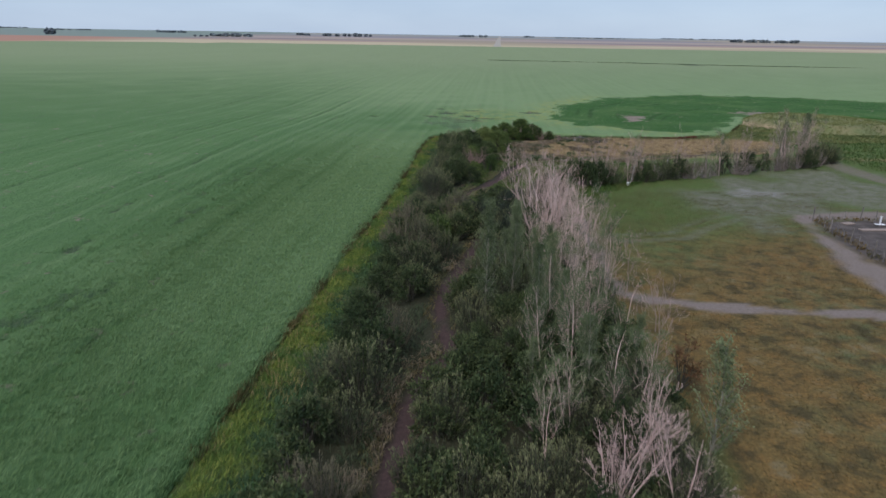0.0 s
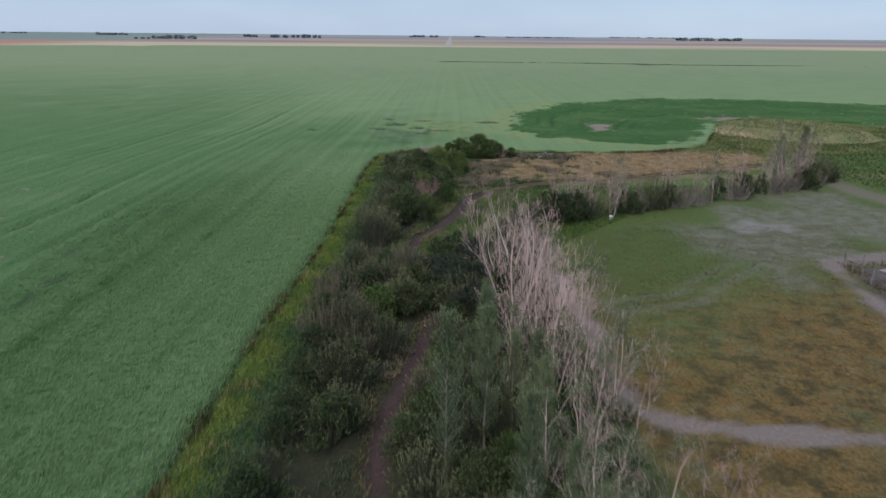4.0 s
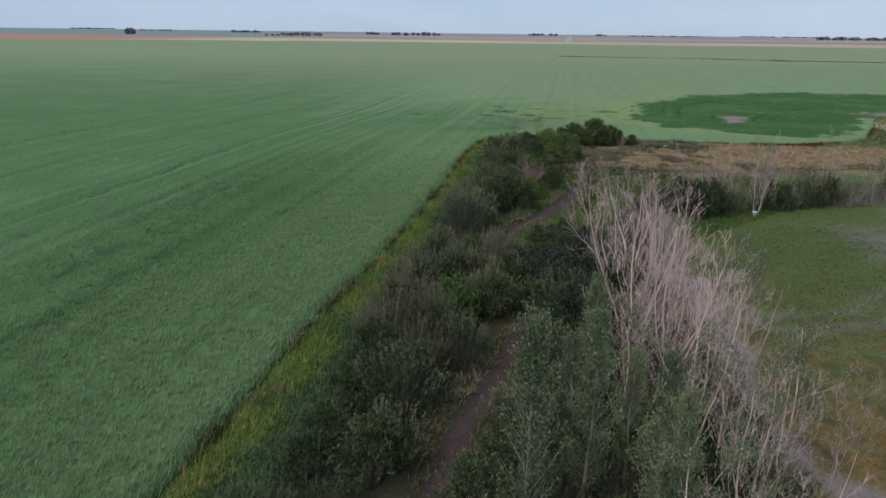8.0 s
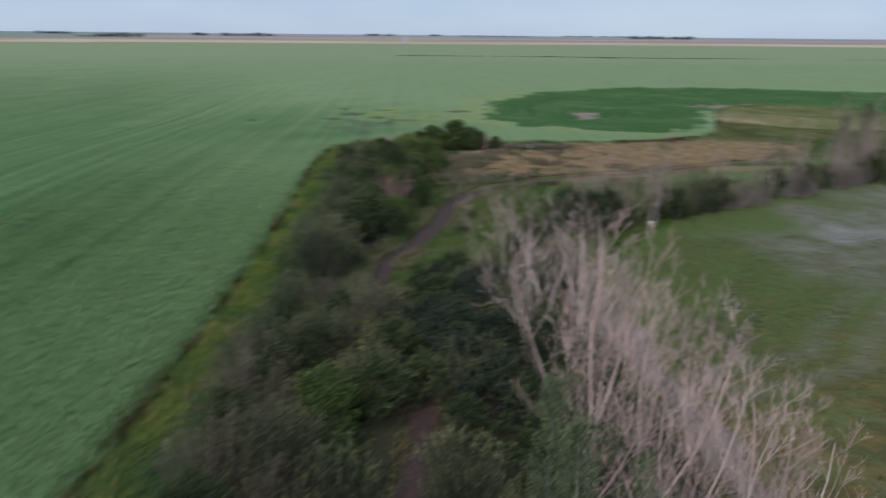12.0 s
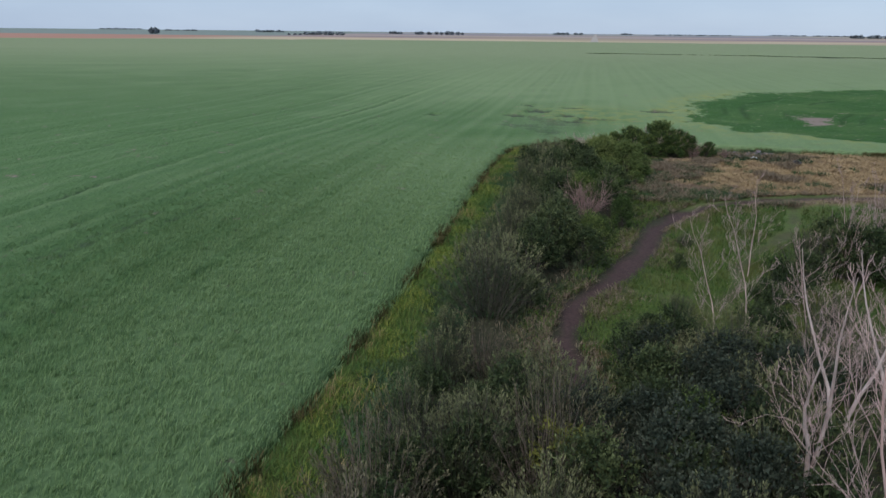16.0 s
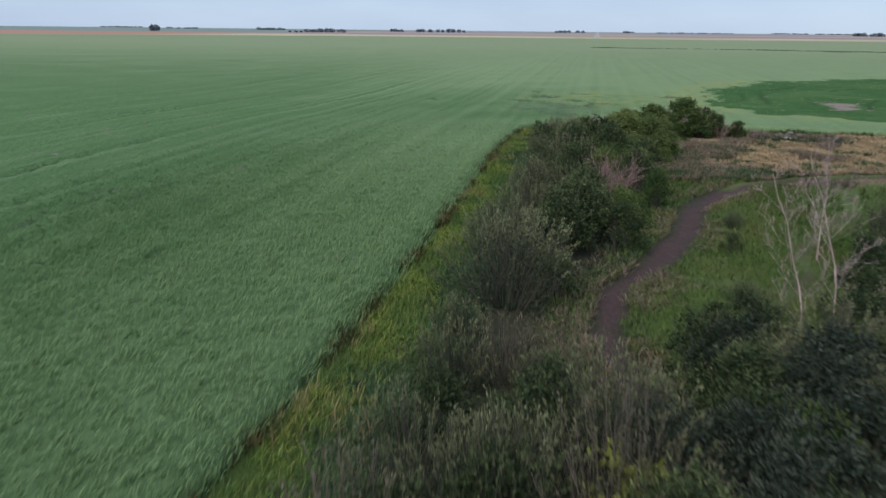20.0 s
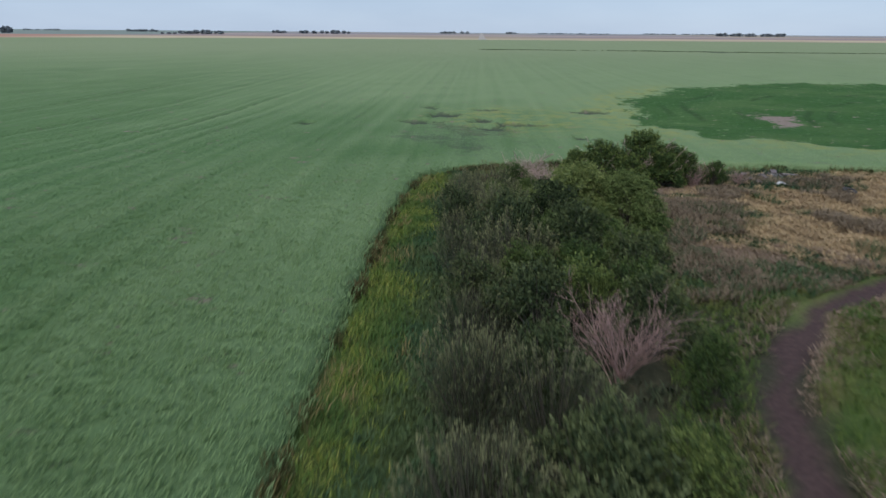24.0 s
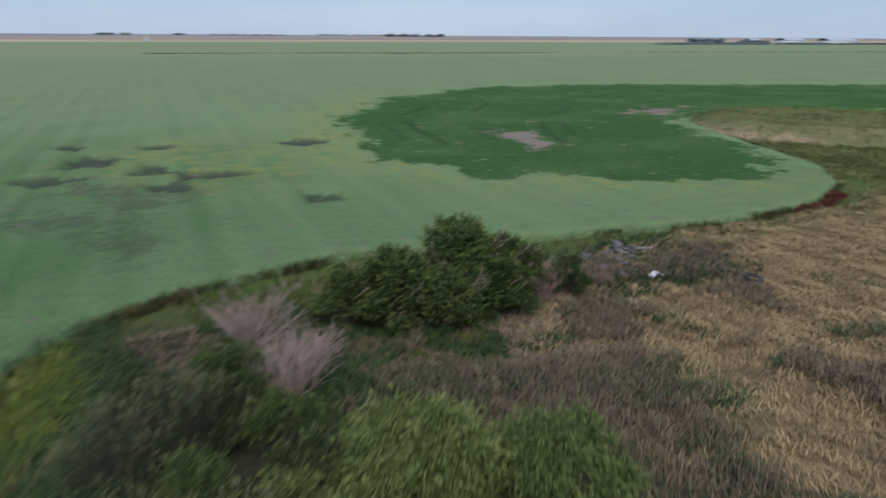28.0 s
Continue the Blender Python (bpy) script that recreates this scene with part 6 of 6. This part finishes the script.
def debris_pile():
    random.seed(31)
    root = thing("debris_pile", "heap of grey old boards and rubble in the grass", "debris", "")
    root.location = (18.2, 95.8, float(ground_z(18.2, 95.8)))
    OLDWOOD = bark("weathered_board", (0.09, 0.08, 0.085), (0.20, 0.18, 0.185))
    for i in range(34):
        slab(root, random.uniform(-1.3, 1.5), random.uniform(-1.0, 2.4), random.uniform(0.03, 0.18), random.uniform(0.2, 0.5), random.uniform(0.15, 0.4), random.uniform(0.06, 0.14), random.uniform(0, 360), RUBBLE, i)
    for i in range(4):
        plank(root, random.uniform(-1.4, 2.2), random.uniform(-1.2, 2.2), random.uniform(0.08, 0.22), random.uniform(0.4, 0.9), random.uniform(0, 180), random.uniform(-5, 5), OLDWOOD)
    sheet = thing("white_sheet", "crumpled white plastic sheet on the debris heap", "sheet", "")
    sheet.location = (17.9, 94.6, float(ground_z(17.9, 94.6)) + 0.12)
    n = 9
    g = np.linspace(-0.5, 0.5, n)
    gx, gy = np.meshgrid(g, g)
    r = np.random.RandomState(5)
    v = np.stack([gx.ravel() * 0.45, gy.ravel() * 0.3, 0.16 * np.cos(gx.ravel() * 2.5) + r.normal(0, 0.03, n * n)], 1)
    i = (np.arange(n - 1)[:, None] * n + np.arange(n - 1)[None, :]).ravel()
    me = mesh_np("fold", v, np.stack([i, i + 1, i + n + 1, i + n], 1), WHITE, True)
    part("fold", me, sheet)


debris_pile()
x, y, r = scatter(700, 15.5, 22, 93.4, 98.6, 121)
blades("debris_weeds", np.stack([x, y, ground_z(x, y)], 1), 0.40, 0.03, 0.7, HERB, "green weeds round the rubble heap", "weeds", 122, 4)


def tub(x, y):
    root = thing("white_tub", "small white plastic pail standing in the grass", "pail", "")
    root.location = (x, y, float(ground_z(x, y)) - 0.01)
    root.scale = (0.68, 0.68, 0.68)
    prof = [(0.0, 0.0), (0.15, 0.0), (0.16, 0.04), (0.19, 0.40), (0.21, 0.41), (0.21, 0.45), (0.185, 0.45), (0.15, 0.06), (0.0, 0.06)]
    k = 20
    a = np.arange(k) * 2 * np.pi / k
    v = np.concatenate([np.stack([p * np.cos(a), p * np.sin(a), np.full(k, h)], 1) for p, h in prof])
    i, j = np.meshgrid(np.arange(len(prof) - 1), np.arange(k), indexing="ij")
    f = np.stack([i * k + j, i * k + (j + 1) % k, (i + 1) * k + (j + 1) % k, (i + 1) * k + j], -1).reshape(-1, 4)
    part("pail", mesh_np("pail", v, f, WHITE, True), root)
    t = np.linspace(0, np.pi, 9)
    pts = np.stack([0.2 * np.cos(t), 0.04 * np.sin(t), 0.42 + 0.16 * np.sin(t)], 1)
    part("handle", tubes_mesh("handle", [tube(pts, 0.006, 0.006, 6)], GREYTWIG), root)


tub(17.65, 66.6)


def tyre(x, y):
    RUBBER = plain("black_rubber", (0.012, 0.012, 0.013), (0.03, 0.03, 0.03), 20, 0.8, 0.3, 0.01)
    k, c = 28, 10
    a, b = np.meshgrid(np.arange(k) * 2 * np.pi / k, np.arange(c) * 2 * np.pi / c, indexing="ij")
    rr = 0.26 + 0.09 * np.cos(b)
    v = np.stack([rr * np.cos(a), rr * np.sin(a), 0.09 * np.sin(b) * (1 + 0.15 * np.cos(2 * b))], -1).reshape(-1, 3)
    i, j = np.meshgrid(np.arange(k), np.arange(c), indexing="ij")
    f = np.stack([i * c + j, ((i + 1) % k) * c + j, ((i + 1) % k) * c + (j + 1) % c, i * c + (j + 1) % c], -1).reshape(-1, 4)
    ob = tagged(new("tyre", mesh_np("tyre", v, f, RUBBER, True)), "old black rubber tyre lying in dry grass", "tyre")
    ob.matrix_basis = pose(x, y, float(ground_z(x, y)) + 0.14, 12, 6, 0)


tyre(20.5, 92.8)


def corral():
    random.seed(33)
    WIRE = plain("fence_wire", (0.12, 0.11, 0.10), (0.25, 0.23, 0.21), 8, 0.6, 0.1, 0.002, 0.6)
    root = thing("wire_fence", "low fence of weathered posts and wire round a dark plot", "fence", "")
    line = [(29.0, 54.6), (32.8, 54.7), (36.5, 54.9), (40, 55.1)]
    side = [(29.0, 54.6), (28.6, 51.4), (28.3, 48.2), (28.1, 45.2), (28.0, 42.2), (28.4, 39)]
    for run in (line, side):
        for p, q in zip(run, run[1:]):
            for k in range(3):
                x, y = p[0] + (q[0] - p[0]) * k / 3, p[1] + (q[1] - p[1]) * k / 3
                big = k == 0
                h = 1.15 if big else 0.85
                b = np.array([x, y, float(ground_z(x, y)) - 0.05])
                v, f = tube(np.array([b, b + (0.02, 0, h * 0.5), b + (random.uniform(-0.05, 0.05), random.uniform(-0.05, 0.05), h)]), 0.06 if big else 0.03, 0.05 if big else 0.025, 7)
                part("post", mesh_np("post", v, f, POST, True), root)
            for h in (0.35, 0.65, 0.95):
                a, c = np.array([p[0], p[1], float(ground_z(*p)) + h]), np.array([q[0], q[1], float(ground_z(*q)) + h])
                v, f = tube(np.array([a, (a + c) / 2 - (0, 0, 0.03), c]), 0.008, 0.008, 4)
                part("wire", mesh_np("wire", v, f, WIRE), root)
    # weedy strip along the fence
    r = np.random.RandomState(34)
    pts = []
    for run in (line, side):
        for p, q in zip(run, run[1:]):
            k = r.uniform(0, 1, 45)
            x, y = p[0] + (q[0] - p[0]) * k + r.normal(0.15, 0.3, 45), p[1] + (q[1] - p[1]) * k + r.normal(0, 0.3, 45)
            pts.append(np.stack([x, y, ground_z(x, y)], 1))
    blades("fence_weeds", np.concatenate(pts), 0.3, 0.04, 0.8, OCHRE, "rough weeds along the wire fence", "weeds", 35, 4)
    PALE = plain("pale_board", (0.20, 0.155, 0.13), (0.33, 0.26, 0.22), 3, 0.9, 0.3, 0.01)
    for x, y, ln, w, t in ((32.6, 51.9, 3.0, 0.5, 3), (33.4, 49.6, 2.6, 0.45, -6), (31.2, 53.6, 0.9, 0.5, 20), (34.2, 50.6, 1.8, 0.4, 12), (33, 47.4, 2.2, 0.5, -3)):
        root = thing("old_board", "pale weathered board lying on dark soil", "board", "boards in the fenced plot")
        root.location = (x, y, float(ground_z(x, y)) + 0.05)
        plank(root, 0, 0, 0, ln, t, 0, PALE, "board", w, 0.07)
    # a short standing marker in the plot
    root = thing("marker_post", "short white wooden cross-shaped marker in the plot", "marker", "")
    root.location = (33.4, 53.2, float(ground_z(33.4, 53.2)))
    v, f = tube(np.array([(0, 0, -0.05), (0, 0, 0.4), (0, 0, 0.8)]), 0.06, 0.05, 7)
    part("post", mesh_np("post", v, f, WHITE, True), root)
    plank(root, 0, 0, 0.12, 0.7, 0, 0, WHITE, "foot_board", 0.25, 0.06)


corral()


def scrap_sheet(x, y):
    ob = thing("metal_sheet", "pale grey metal sheet lying behind the mound", "sheet", "")
    ob.matrix_basis = pose(x, y, float(ground_z(x, y)) + 0.75, 8, 4, 20)
    n, v = 13, []
    for i in range(n):
        for yy in (-0.7, 0.7):
            v.append((-1.6 + 3.2 * i / (n - 1), yy, 0.05 * (i % 2)))
    part("panel", mesh_np("panel", v, [(2 * i, 2 * i + 2, 2 * i + 3, 2 * i + 1) for i in range(n - 1)], STEEL), ob)


scrap_sheet(68.2, 133.0)
